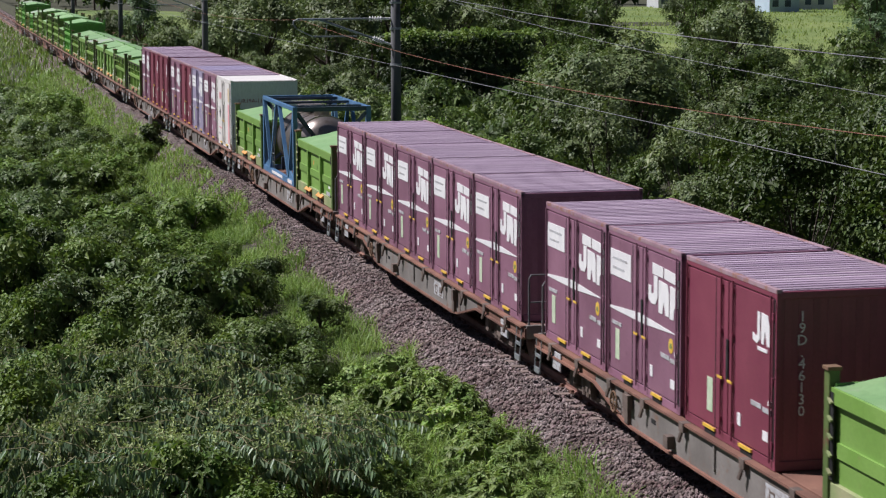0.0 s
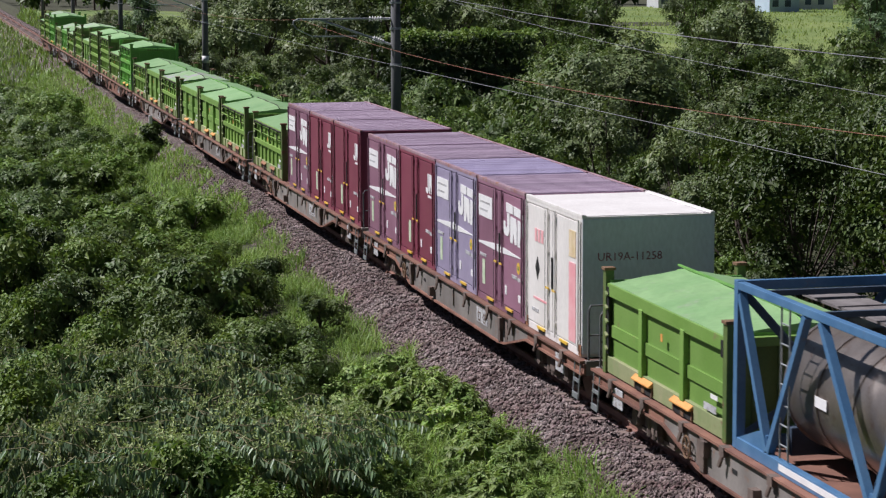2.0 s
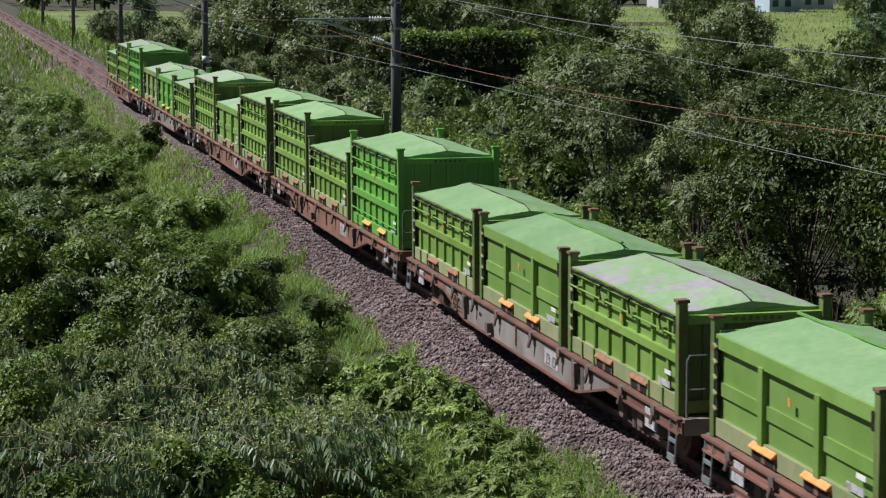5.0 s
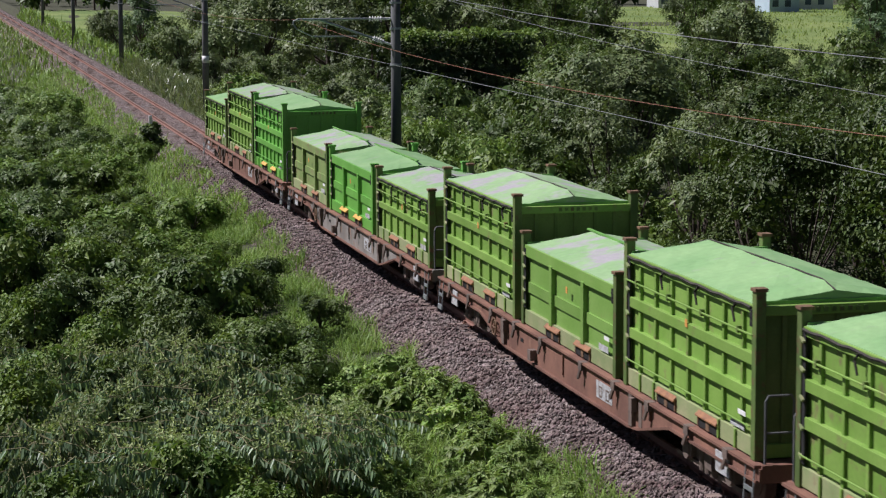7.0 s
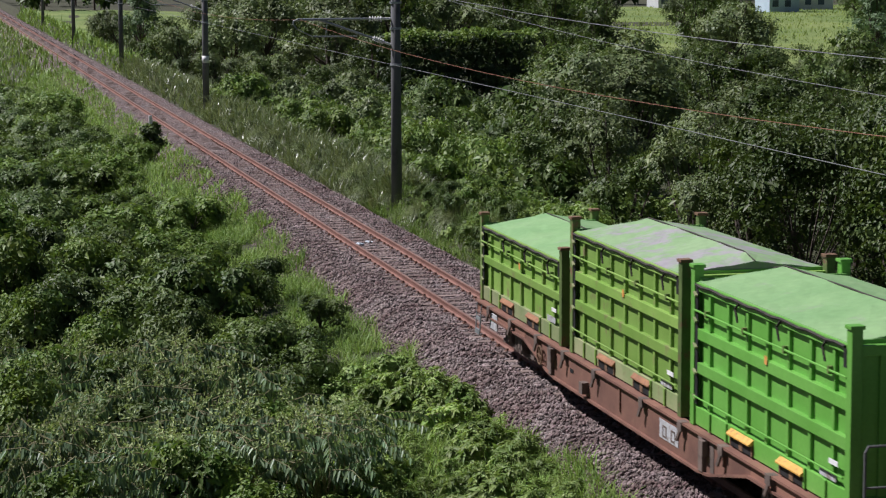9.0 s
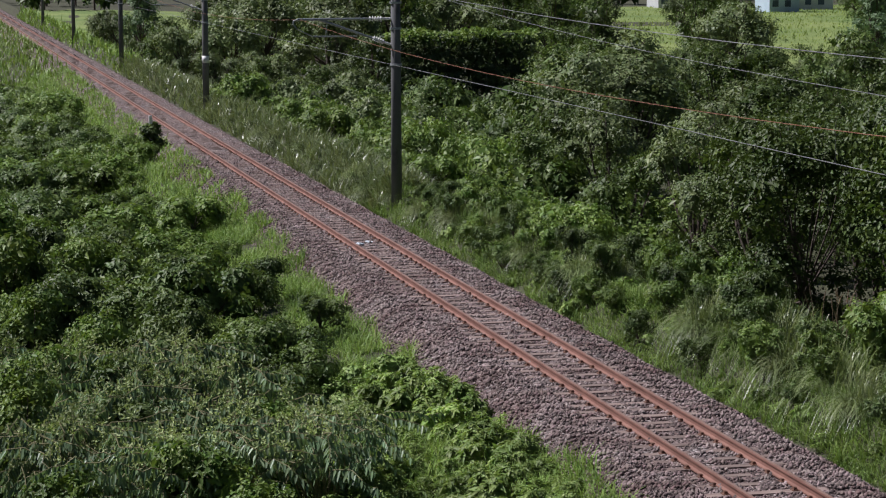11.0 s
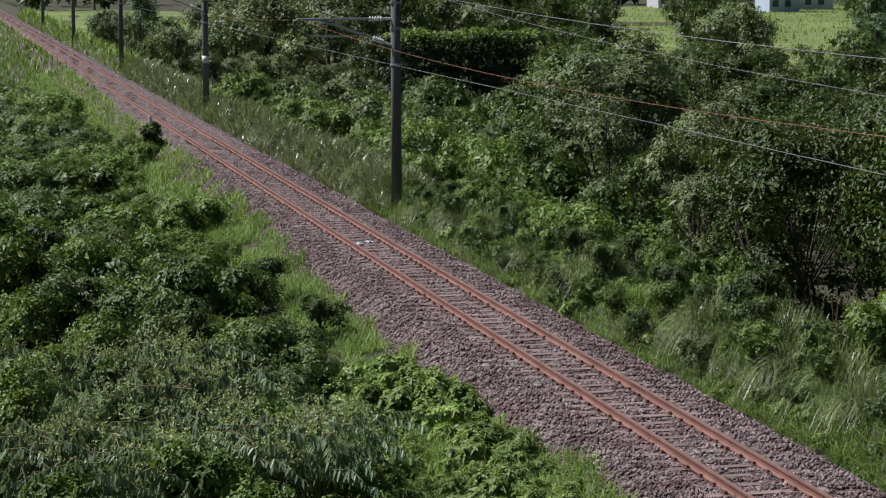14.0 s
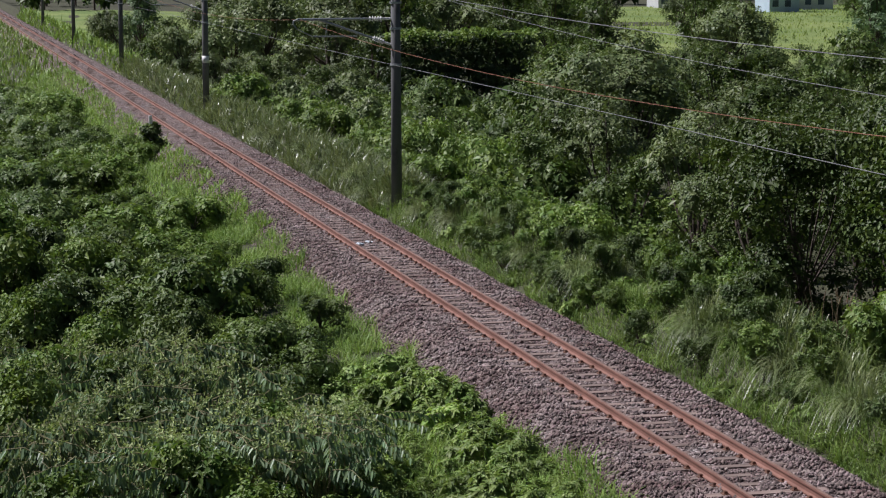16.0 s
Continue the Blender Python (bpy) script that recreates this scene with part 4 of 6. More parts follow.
def tank_container():
    ob = tagged(new("tank_container"), "blue framed tank container with brown stainless vessel", "tank container")
    L, W, H = 3.029, 1.219, 2.45
    for sy in (-1, 1):
        for sx in (-1, 1):
            bm = bmesh.new()
            box(bm, sx * (W - 0.07) - 0.07, sx * (W - 0.07) + 0.07, sy * (L - 0.08) - 0.08, sy * (L - 0.08) + 0.08, 0, H, 0.015)
            part("corner_post", bm, M_BLUE, ob)
        bm = bmesh.new()
        box(bm, -W + 0.14, W - 0.14, sy * (L - 0.07) - 0.055, sy * (L - 0.07) + 0.055, H - 0.15, H - 0.01, 0.012)
        # upper front beam takes the darker blue, the rear one the plain blue
        part("end_beam", bm, M_BLUE_DARK if sy < 0 else M_BLUE, ob)
        bm = bmesh.new()
        box(bm, -W + 0.14, W - 0.14, sy * (L - 0.07) - 0.055, sy * (L - 0.07) + 0.055, 0.0, 0.16, 0.012)
        part("end_beam", bm, M_BLUE, ob)
        for sx in (-1, 1):
            for za, zb in ((H - 0.2, 1.45), (0.2, 0.75)):
                bm = bmesh.new()
                bar(bm, (sx * 1.08, sy * (L - 0.09), za), (sx * 0.45, sy * (L - 0.5), zb), 0.1, 0.1)
                part("end_brace", bm, M_BLUE_DARK, ob)
    for sx in (-1, 1):
        x = sx * (W - 0.06)
        bm = bmesh.new()
        box(bm, x - 0.06, x + 0.06, -L + 0.16, L - 0.16, H - 0.13, H - 0.015, 0.012)
        part("top_rail", bm, M_BLUE, ob)
        bm = bmesh.new()
        box(bm, x - 0.06, x + 0.06, -L + 0.16, L - 0.16, 0.0, 0.18, 0.012)
        for y in (-2.3, 2.3):
            prism(bm, [(y - 0.55, 0.18), (y + 0.55, 0.18), (y + 0.55 * (y < 0) - 0.2 * (y > 0), 0.42), (y - 0.55 * (y > 0) + 0.2 * (y < 0), 0.42)], x - 0.03, x + 0.03)
        part("bottom_rail", bm, M_BLUE, ob)
        plate(ob, "white_band", -0.9, 1.2, 0.06, 0.15, M_WHITE, x=x - 0.062)
        plate(ob, "white_band", -2.7, -1.9, 0.05, 0.16, M_WHITE, x=x - 0.062)
        for a, b in (((2.86, H - 0.2), (1.75, 0.2)), ((1.7, 0.2), (0.42, H - 0.14)), ((-0.1, H - 0.14), (-1.8, 0.2)), ((-1.85, 0.2), (-2.86, H - 0.2))):
            bm = bmesh.new()
            bar(bm, (x, a[0], a[1]), (x, b[0], b[1]), 0.11, 0.11)
            part("side_brace", bm, M_BLUE, ob)
    # vessel
    bm = bmesh.new()
    prof = [(-2.35, 0.0), (-2.32, 0.35), (-2.2, 0.66), (-1.98, 0.85), (-1.7, 0.94), (1.7, 0.94), (1.98, 0.85), (2.2, 0.66), (2.32, 0.35), (2.35, 0.0)]
    segs, rings = 40, []
    for y, r in prof:
        rings.append([bm.verts.new((r * math.cos(2 * math.pi * k / segs), y, 1.13 + r * math.sin(2 * math.pi * k / segs))) for k in range(segs)] if r else [bm.verts.new((0, y, 1.13))])
    for a, b in zip(rings, rings[1:]):
        for k in range(segs):
            q = [v for v in (a[k % len(a)], a[(k + 1) % segs % len(a)], b[(k + 1) % segs % len(b)], b[k % len(b)])]
            bm.faces.new(list(dict.fromkeys(q)))
    vessel = part("vessel", bm, M_TANK, ob, "dull brown-grey stainless steel pressure vessel", True)
    for y in (-1.7, -0.6, 0.6, 1.7):
        bm = bmesh.new()
        bar(bm, (0, y - 0.04, 1.13), (0, y + 0.04, 1.13), 1.92, 1.92, 40)
        part("band", bm, M_TANK, vessel)
    bm = bmesh.new()
    for y in (-1.9, 1.9):
        box(bm, -0.8, 0.8, y - 0.1, y + 0.1, 0.1, 0.5, 0.015)
    part("saddle", bm, M_BLUE_DARK, ob)
    bm = bmesh.new()
    box(bm, -0.35, 0.35, -0.5, 2.6, 2.24, 2.28)
    box(bm, 0.35, 1.05, -0.4, 0.3, 2.24, 2.28)
    for y in (-0.4, 0.4, 1.2, 2.0):
        box(bm, -0.4, 0.4, y, y + 0.05, 2.28, 2.3)
    part("walkway", bm, M_GRATING, ob, "grey grated top walkway")
    bm = bmesh.new()
    bar(bm, (0, -1.2, 2.02), (0, -1.2, 2.22), 0.5, 0.5, 20)
    bar(bm, (0, -1.2, 2.22), (0, -1.2, 2.25), 0.58, 0.58, 20)
    part("manhole", bm, M_TANK, ob, smooth=False)
    bm = bmesh.new()
    for y in (1.0, 1.3):
        bar(bm, (-W + 0.05, y, 0.2), (-W + 0.05, y, H - 0.1), 0.03, 0.03, 6)
    for k in range(7):
        bar(bm, (-W + 0.05, 1.0, 0.4 + 0.28 * k), (-W + 0.05, 1.3, 0.4 + 0.28 * k), 0.025, 0.025, 6)
    part("ladder", bm, M_STEEL, ob)
    for y in (-2.0, 0.0, 2.0):
        bm = bmesh.new()
        box(bm, -W + 0.12, W - 0.12, y - 0.04, y + 0.04, H - 0.1, H - 0.02)
        part("cross_beam", bm, M_BLUE_DARK, ob)
    plate(ob, "placard", 0.2, 0.6, 1.05, 1.2, M_WHITE, x=-0.955)
    return ob


def wagon(paint, label):
    """A four-axle container flat wagon with fish-bellied side sills, bogies, steps and handrails."""
    ob = tagged(new("flat_wagon"), label, "freight wagon", "wagons of the train")
    E, W = 9.75, 1.25
    bm = bmesh.new()
    box(bm, -W + 0.12, W - 0.12, -E, E, -0.12, -0.03, 0.01)
    box(bm, -0.28, 0.28, -E, E, -0.45, -0.12)
    for k in range(15):
        y = -E + 0.3 + k * (2 * E - 0.6) / 14
        box(bm, -W + 0.12, W - 0.12, y - 0.06, y + 0.06, -0.28, -0.11)
    part("deck", bm, M_WAGON_R, ob, "rusty slatted deck frame")
    for s in (-1, 1):
        bm = bmesh.new()
        outline = [(-E, -0.03), (E, -0.03), (E, -0.26), (6.0, -0.26), (4.4, -0.60), (3.9, -0.64), (-3.9, -0.64), (-4.4, -0.60), (-6.0, -0.26), (-E, -0.26)]
        prism(bm, outline, s * W - 0.03, s * W + 0.03)
        for y in (-5.0, 0.0, 5.0):
            box(bm, s * (W + 0.04) - 0.02, s * (W + 0.04) + 0.02, y - 0.03, y + 0.03, -0.5 if abs(y) < 4 else -0.34, -0.06)
        sill = part("side_sill", bm, paint, ob, "fish-bellied side sill, stained and dusty")
        bm = bmesh.new()
        box(bm, s * (W + 0.02) - 0.08, s * (W + 0.02) + 0.08, -E, E, -0.065, -0.025)
        part("top_flange", bm, M_WAGON_R, sill, "rusty top flange")
        bm = bmesh.new()
        for a, b in zip(outline[2:-1], outline[3:]):
            bar(bm, (s * (W + 0.02), a[0], a[1]), (s * (W + 0.02), b[0], b[1]), 0.12, 0.04)
        part("bottom_flange", bm, M_WAGON_R, sill, "rusty bottom flange")
        for e in (-1, 1):
            bm = bmesh.new()
            box(bm, s * W - 0.036, s * W + 0.036, e * 7.9 - 1.9, e * 7.9 + 1.84, -0.255, -0.07)
            part("end_section", bm, M_WAGON_R, sill, "rust-brown sill end over the bogie")
        for y in (-8.6, -6.9, -5.0, -3.2, -1.3, 1.3, 3.2, 5.0, 6.9, 8.6):
            bm = bmesh.new()
            box(bm, s * (W + 0.05) - 0.07, s * (W + 0.05) + 0.07, y - 0.1, y + 0.1, -0.17, -0.02, 0.01)
            bar(bm, (s * (W + 0.1), y - 0.05, -0.1), (s * (W + 0.13), y + 0.06, -0.33), 0.04, 0.05)
            part("twist_lock", bm, M_BOGIE, sill)
        face = s * (W + 0.032) + (0.006 if s > 0 else 0.0)
        plate(sill, "marking_patch", -2.95, -2.05, -0.5, -0.2, M_CHALK, x=face, label="worn pale marking patch")
        proud = face + s * 0.004
        for y0 in (-2.8, -2.4):
            bm = bmesh.new()
            for q0, q1, z0, z1 in ((0.0, 0.2, -0.31, -0.28), (0.0, 0.2, -0.47, -0.44), (0.0, 0.035, -0.44, -0.31), (0.165, 0.2, -0.44, -0.31)):
                box(bm, proud - 0.006, proud, y0 + q0, y0 + q1, z0, z1)
            part("marking_square", bm, M_BOGIE, sill, "dark outlined square mark")
        # black plate painted on for the dark of the hole
        plate(sill, "drain_slot", 2.75, 2.95, -0.36, -0.29, M_BLACK, x=face)
        for y in (-4.1, 4.1):
            bm = bmesh.new()
            box(bm, s * (W + 0.06) - 0.035, s * (W + 0.06) + 0.035, y - 0.09, y + 0.09, -0.6, -0.06, 0.008)
            box(bm, s * (W + 0.09) - 0.05, s * (W + 0.09) + 0.05, y - 0.22, y - 0.06, -0.34, -0.1, 0.01)
            part("stanchion_bracket", bm, M_BOGIE, sill, "dark upright bracket")
        bm = bmesh.new()
        box(bm, s * (W - 0.15) - 0.15, s * (W - 0.15) + 0.2, 0.3, 0.9, -0.72, -0.64)
        part("brake_rigging", bm, M_BOGIE, sill)
        bm = bmesh.new()
        bar(bm, (s * (W + 0.08), 1.9, -0.35), (s * (W + 0.08), 1.9, -0.55), 0.16, 0.2)
        part("release_valve", bm, M_BOGIE, sill)
        for y in (-8.35, 8.35):
            bm = bmesh.new()
            box(bm, s * (W + 0.05) - 0.012, s * (W + 0.05) + 0.012, y - 0.28, y + 0.28, -0.46, -0.14, 0.006)
            part("route_board", bm, M_CHALK, sill, "pale grey board on the sill end")
        for y in (-4.55, 4.3):
            bm = bmesh.new()
            box(bm, s * (W + 0.034) - 0.006, s * (W + 0.034) + 0.006, y, y + 0.16, -0.56, -0.08)
            part("stiffener", bm, M_BOGIE, sill, "dark stained stiffener")
        # corner steps and handrails
        for e in (-1, 1):
            bm = bmesh.new()
            y = e * (E - 0.25)
            for dy in (-0.17, 0.17):
                bar(bm, (s * (W + 0.06), y + dy, -0.1), (s * (W + 0.10), y + dy, -0.68), 0.03, 0.03, 6)
            bar(bm, (s * (W + 0.10), y - 0.17, -0.67), (s * (W + 0.10), y + 0.17, -0.67), 0.035, 0.1)
            bar(bm, (s * (W + 0.08), y - 0.17, -0.4), (s * (W + 0.08), y + 0.17, -0.4), 0.03, 0.06)
            part("step", bm, M_STEEL, ob, "small hanging corner step")
            bm = bmesh.new()
            z1 = 0.95
            yy = e * (E - 0.02)
            tube(bm, [(s * 1.18, yy, -0.05), (s * 1.18, yy, z1 - 0.08), (s * 1.14, yy, z1), (s * 0.8, yy, z1), (s * 0.76, yy, z1 - 0.08), (s * 0.76, yy, -0.05)], 0.02, 0.02, 6)
            bar(bm, (s * 1.18, yy, 0.42), (s * 0.76, yy, 0.42), 0.032, 0.032, 6)
            part("handrail", bm, M_CONCRETE, ob, "bent tube end handrail")
    bm = bmesh.new()
    rim = [(-W - 0.1, 4.75 + 0.17 * math.cos(a), -0.36 + 0.17 * math.sin(a)) for a in [2 * math.pi * k / 16 for k in range(17)]]
    tube(bm, rim, 0.018, 0.018, 6)
    for k in range(3):
        a = math.pi * k / 3
        bar(bm, (-W - 0.1, 4.75 + 0.16 * math.cos(a), -0.36 + 0.16 * math.sin(a)), (-W - 0.1, 4.75 - 0.16 * math.cos(a), -0.36 - 0.16 * math.sin(a)), 0.02, 0.02, 6)
    part("brake_wheel", bm, M_POSTCAP, ob, "small rusty hand brake wheel")
    for e in (-1, 1):
        bm = bmesh.new()
        tube(bm, [(-0.45, e * E, -0.2), (-0.47, e * (E + 0.18), -0.42), (-0.4, e * (E + 0.33), -0.55), (-0.2, e * (E + 0.38), -0.5)], 0.022, 0.022, 6)
        part("brake_hose", bm, M_BLACK, ob)
        bm = bmesh.new()
        box(bm, -0.16, 0.16, e * E - 0.25 * (e < 0) - 0.02, e * E + 0.25 * (e > 0) + 0.02, -0.26, 0.0, 0.02)
        bar(bm, (0, e * E, -0.15), (0, e * (E + 0.42), -0.15), 0.24, 0.28)
        part("coupler", bm, M_BOGIE, ob)
        bm = bmesh.new()
        box(bm, -W, W, e * E - 0.06, e * E + 0.06, -0.28, -0.02, 0.01)
        part("end_beam", bm, paint, ob)
        bogie = tagged(new("bogie", None), "")
        bogie.parent = ob
        bogie.matrix_basis = Matrix.Translation((0, e * 7.1, 0))
        for s in (-1, 1):
            bm = bmesh.new()
            prism(bm, [(-1.25, -0.42), (-1.25, -0.58), (-0.7, -0.66), (-0.35, -0.82), (0.35, -0.82), (0.7, -0.66), (1.25, -0.58), (1.25, -0.42), (0.5, -0.36), (-0.5, -0.36)], s * 0.94 - 0.05, s * 0.94 + 0.05)
            for y in (-0.95, 0.95):
                bar(bm, (s * 0.85, y, -0.56), (s * 1.1, y, -0.56), 0.3, 0.3, 14)
                box(bm, s * 0.98 - 0.1, s * 0.98 + 0.1, y - 0.2, y + 0.2, -0.66, -0.44, 0.02)
            for y in (-0.25, 0.0, 0.25):
                bar(bm, (s * 1.04, y, -0.74), (s * 1.04, y, -0.42), 0.15, 0.15, 10)
            bar(bm, (s * 1.06, -1.3, -0.36), (s * 1.06, 1.3, -0.36), 0.06, 0.06)
            bar(bm, (s * 1.0, -1.55, -0.72), (s * 1.0, 1.55, -0.72), 0.05, 0.07)
            part("bogie_frame", bm, M_BOGIE, bogie, "dusty cast bogie side frame")
        bm = bmesh.new()
        box(bm, -0.95, 0.95, -0.2, 0.2, -0.62, -0.40, 0.02)
        part("bolster", bm, M_BOGIE, bogie)
        for y in (-0.95, 0.95):
            bm = bmesh.new()
            bar(bm, (-0.75, y, -0.57), (0.75, y, -0.57), 0.15, 0.15, 12)
            for s in (-1, 1):
                bar(bm, (s * 0.535, y, -0.57), (s * 0.665, y, -0.57), 0.86, 0.86, 28)
                bar(bm, (s * 0.51, y, -0.57), (s * 0.535, y, -0.57), 0.91, 0.91, 28)
                bar(bm, (s * 0.66, y, -0.57), (s * 0.68, y, -0.57), 0.62, 0.62, 24)
            part("wheelset", bm, M_WHEEL, bogie, "worn steel wheelset", False)
        for s in (-1, 1):
            bm = bmesh.new()
            box(bm, s * 1.12 - 0.05, s * 1.12 + 0.05, -0.42, -0.12, -0.62, -0.34, 0.01)
            part("brake_cylinder", bm, M_BOGIE, bogie)
    return ob


STRIPE = container_12ft("stripe", M_PURPLE, M_PURPLE_TOP, "faded purple steel container with white panel and stripe")
PLAIN = container_12ft("plain", M_MAROON, M_PURPLE_TOP, "maroon steel container with small white emblem")
LILAC = container_12ft("stripe", M_LILAC, M_LILAC_TOP, "faded lilac steel container with white panel and stripe")
WHITE = container_12ft("white", M_REEFER, M_REEFER, "white insulated container, its end coloured pale grey for shade")
LEAD = container_12ft("plain", M_MAROON, M_PURPLE_TOP, "maroon steel container with white code on its end")
for i, ch in enumerate("19D.46130"):
    lettering(ch, 0.15, M_WHITE, LEAD, Matrix.Translation((-0.85, -1.862, 2.15 - 0.165 * i)) @ Euler((radians(90), 0, 0)).to_matrix().to_4x4())
RIB_LOW = open_container("rib", 1.79, M_GREEN_A, M_TARP_A, "low yellowish green ribbed waste container, sheeted")
RIB_LOW_GREY = open_container("rib", 1.79, M_GREEN_A, M_TARP_B, "low yellowish green ribbed waste container, patched grey cover")
RIB_TALL = open_container("rib", 2.43, M_GREEN_A, M_TARP_A, "tall yellowish green ribbed waste container, sheeted")
RIB_TALL_GREY = open_container("rib", 2.43, M_GREEN_A, M_TARP_B, "tall green ribbed waste container, patched grey cover")
RIB_TALL_NEW = open_container("rib", 2.43, M_GREEN_B, M_TARP_A, "tall freshly painted bright green ribbed waste container", fork=M_OCHRE)
PANEL = open_container("panel", 1.79, M_GREEN_C, M_TARP_A, "low mid-green panelled waste container with hinged cover", ropes=False, fork=M_ORANGE)
PANEL_NEW = open_container("panel", 1.79, M_GREEN_B, M_TARP_A, "low bright green panelled waste container with cover", ropes=False, fork=M_OCHRE)
PANEL_OLD = open_container("panel", 1.79, M_OLIVE, M_TARP_B, "low soiled olive panelled waste container, grey cover", ropes=False)
PANEL_GREY = open_container("panel", 1.79, M_GREEN_C, M_TARP_B, "low mid-green panelled waste container, grey cover", ropes=False)
TANK = tank_container()
W_RUST = wagon(M_WAGON_R, "rust-brown container flat wagon on two bogies")
W_GREY = wagon(M_WAGON_G, "dusty grey container flat wagon on two bogies")

placed = set()


def put(thing, y, z):
    """Places a thing of the train: the pattern itself at first, then copies of it."""
    if thing.name in placed:
        thing = copy_thing(thing, pose(0, y, z))
    else:
        thing.matrix_basis = pose(0, y, z)
    placed.add(thing.name)
    moving.append((thing, y, z))


# from the head of the train: wagon, its middle at the start, then loads with their offset from its middle (rear is +)
CONSIST = [
    (W_GREY, 31.2, [(STRIPE, 7.48), (STRIPE, 3.6), (LEAD, -0.36), (PANEL, -7.0)]),
    (W_GREY, 51.63, [(STRIPE, 7.96), (STRIPE, 4.1), (STRIPE, 0.25), (STRIPE, -3.6), (STRIPE, -7.46)]),
    (W_GREY, 71.89, [(PANEL, 6.34), (TANK, 0.12), (PANEL, -6.59)]),
    (W_GREY, 92.05, [(STRIPE, 7.7), (PLAIN, 3.87), (LILAC, 0.05), (STRIPE, -3.77), (WHITE, -7.6)]),
    (W_GREY, 112.28, [(RIB_LOW, 6.05), (STRIPE, 0.0), (PLAIN, -3.86), (PLAIN, -7.73)]),
    (W_GREY, 132.8, [(PANEL, 6.63), (PANEL, 0.12), (RIB_LOW, -6.43)]),
    (W_GREY, 153.4, [(RIB_LOW, 6.5), (PANEL, 0.0), (RIB_LOW_GREY, -6.5)]),
    (W_RUST, 173.95, [(RIB_TALL, 6.5), (RIB_LOW, 0.0), (RIB_TALL_NEW, -6.5)]),
    (W_RUST, 194.48, [(RIB_TALL_GREY, 6.53), (PANEL_GREY, 0.0), (RIB_TALL, -6.48)]),
    (W_GREY, 214.97, [(PANEL_OLD, 6.47), (PANEL_NEW, 0.0), (RIB_LOW_GREY, -6.5)]),
    (W_RUST, 235.45, [(RIB_LOW, 6.65), (RIB_TALL_GREY, 0.07), (RIB_TALL_NEW, -6.4)]),
]
for car, yc, loads in CONSIST:
    put(car, yc, DECK)
    for load, off in loads:
        put(load, yc + off, DECK - 0.02)

# ---- plants ----
def unit(v):
    return v / np.maximum(np.linalg.norm(v, axis=-1, keepdims=True), 1e-9)


def leaf_arrays(rng, pos, nrm, length, width, droop=0.3, along=None, fold=0.25, sides=4):
    """Folded, pointed leaves at pos, facing nrm. Returns vertices and triangles."""
    n = len(pos)
    length, width = np.broadcast_to(length, n)[:, None], np.broadcast_to(width, n)[:, None]
    nrm = unit(nrm)
    u = rng.normal(size=(n, 3)) if along is None else along
    u = unit(u - (u * nrm).sum(1, keepdims=True) * nrm)
    w = np.cross(nrm, u)
    down = np.array([0, 0, -1.0])
    base, tip = pos, pos + u * length + down * droop * length
    if sides == 3:
        v = np.stack([base - w * width * 0.5, base + w * width * 0.5, tip], 1)
        f = np.array([(0, 1, 2)])
    elif sides == 4:
        mid = pos + u * length * 0.45 + down * droop * length * 0.25
        a, b = mid + w * width * 0.5 + nrm * fold * width, mid - w * width * 0.5 + nrm * fold * width
        v = np.stack([base, a, tip, b], 1)
        f = np.array([(0, 2, 1), (0, 3, 2)])
    else:
        m1, m2 = pos + u * length * 0.3 + down * droop * length * 0.1, pos + u * length * 0.68 + down * droop * length * 0.45
        v = np.stack([base, m1 + w * width * 0.5 + nrm * fold * width, m2 + w * width * 0.38 + nrm * fold * width * 0.6, tip, m2 - w * width * 0.38 + nrm * fold * width * 0.6, m1 - w * width * 0.5 + nrm * fold * width], 1)
        f = np.array([(0, 3, 2), (0, 2, 1), (0, 4, 3), (0, 5, 4)])
    k = v.shape[1]
    return v.reshape(-1, 3), (f[None] + k * np.arange(n)[:, None, None]).reshape(-1, 3)


def crown_leaves(rng, clumps, count, length, width, inner=0.22, sides=4, droop=0.3, up=0.5, spray=0.3):
    """Leaves on the shells of clumps (x, y, z, radius), gathered in sprays, with larger ones inside."""
    c = np.array(clumps)
    area = c[:, 3] ** 2
    out = []
    for share, lo, hi, k in ((1 - inner, 0.82, 1.12, 1.0), (inner, 0.2, 0.75, 2.0)):
        n = int(count * share)
        twigs = max(1, n // 13)
        which = rng.choice(len(c), twigs, p=area / area.sum())
        d = unit(rng.normal(size=(twigs, 3)) + np.array([0, 0, 0.5]))
        d *= np.array([1, 1, 0.72])
        centre = c[which, :3] + d * c[which, 3:4] * rng.uniform(lo, hi, (twigs, 1))
        idx = rng.integers(0, twigs, n)
        pos = centre[idx] + rng.normal(size=(n, 3)) * spray * 0.4 * c[which[idx], 3:4]
        lean = rng.normal(size=(twigs, 3)) * 0.32
        nrm = unit(d)[idx] * 1.15 + np.array([0, 0, up]) + lean[idx] + rng.normal(size=(n, 3)) * 0.26
        s = rng.uniform(0.6, 1.35, n) * k
        out.append(leaf_arrays(rng, pos, nrm, length * s, width * s, droop * rng.uniform(0.2, 1.6, (n, 1)), sides=sides))
    v = np.concatenate([out[0][0], out[1][0]])
    f = np.concatenate([out[0][1], out[1][1] + len(out[0][0])])
    return v, f


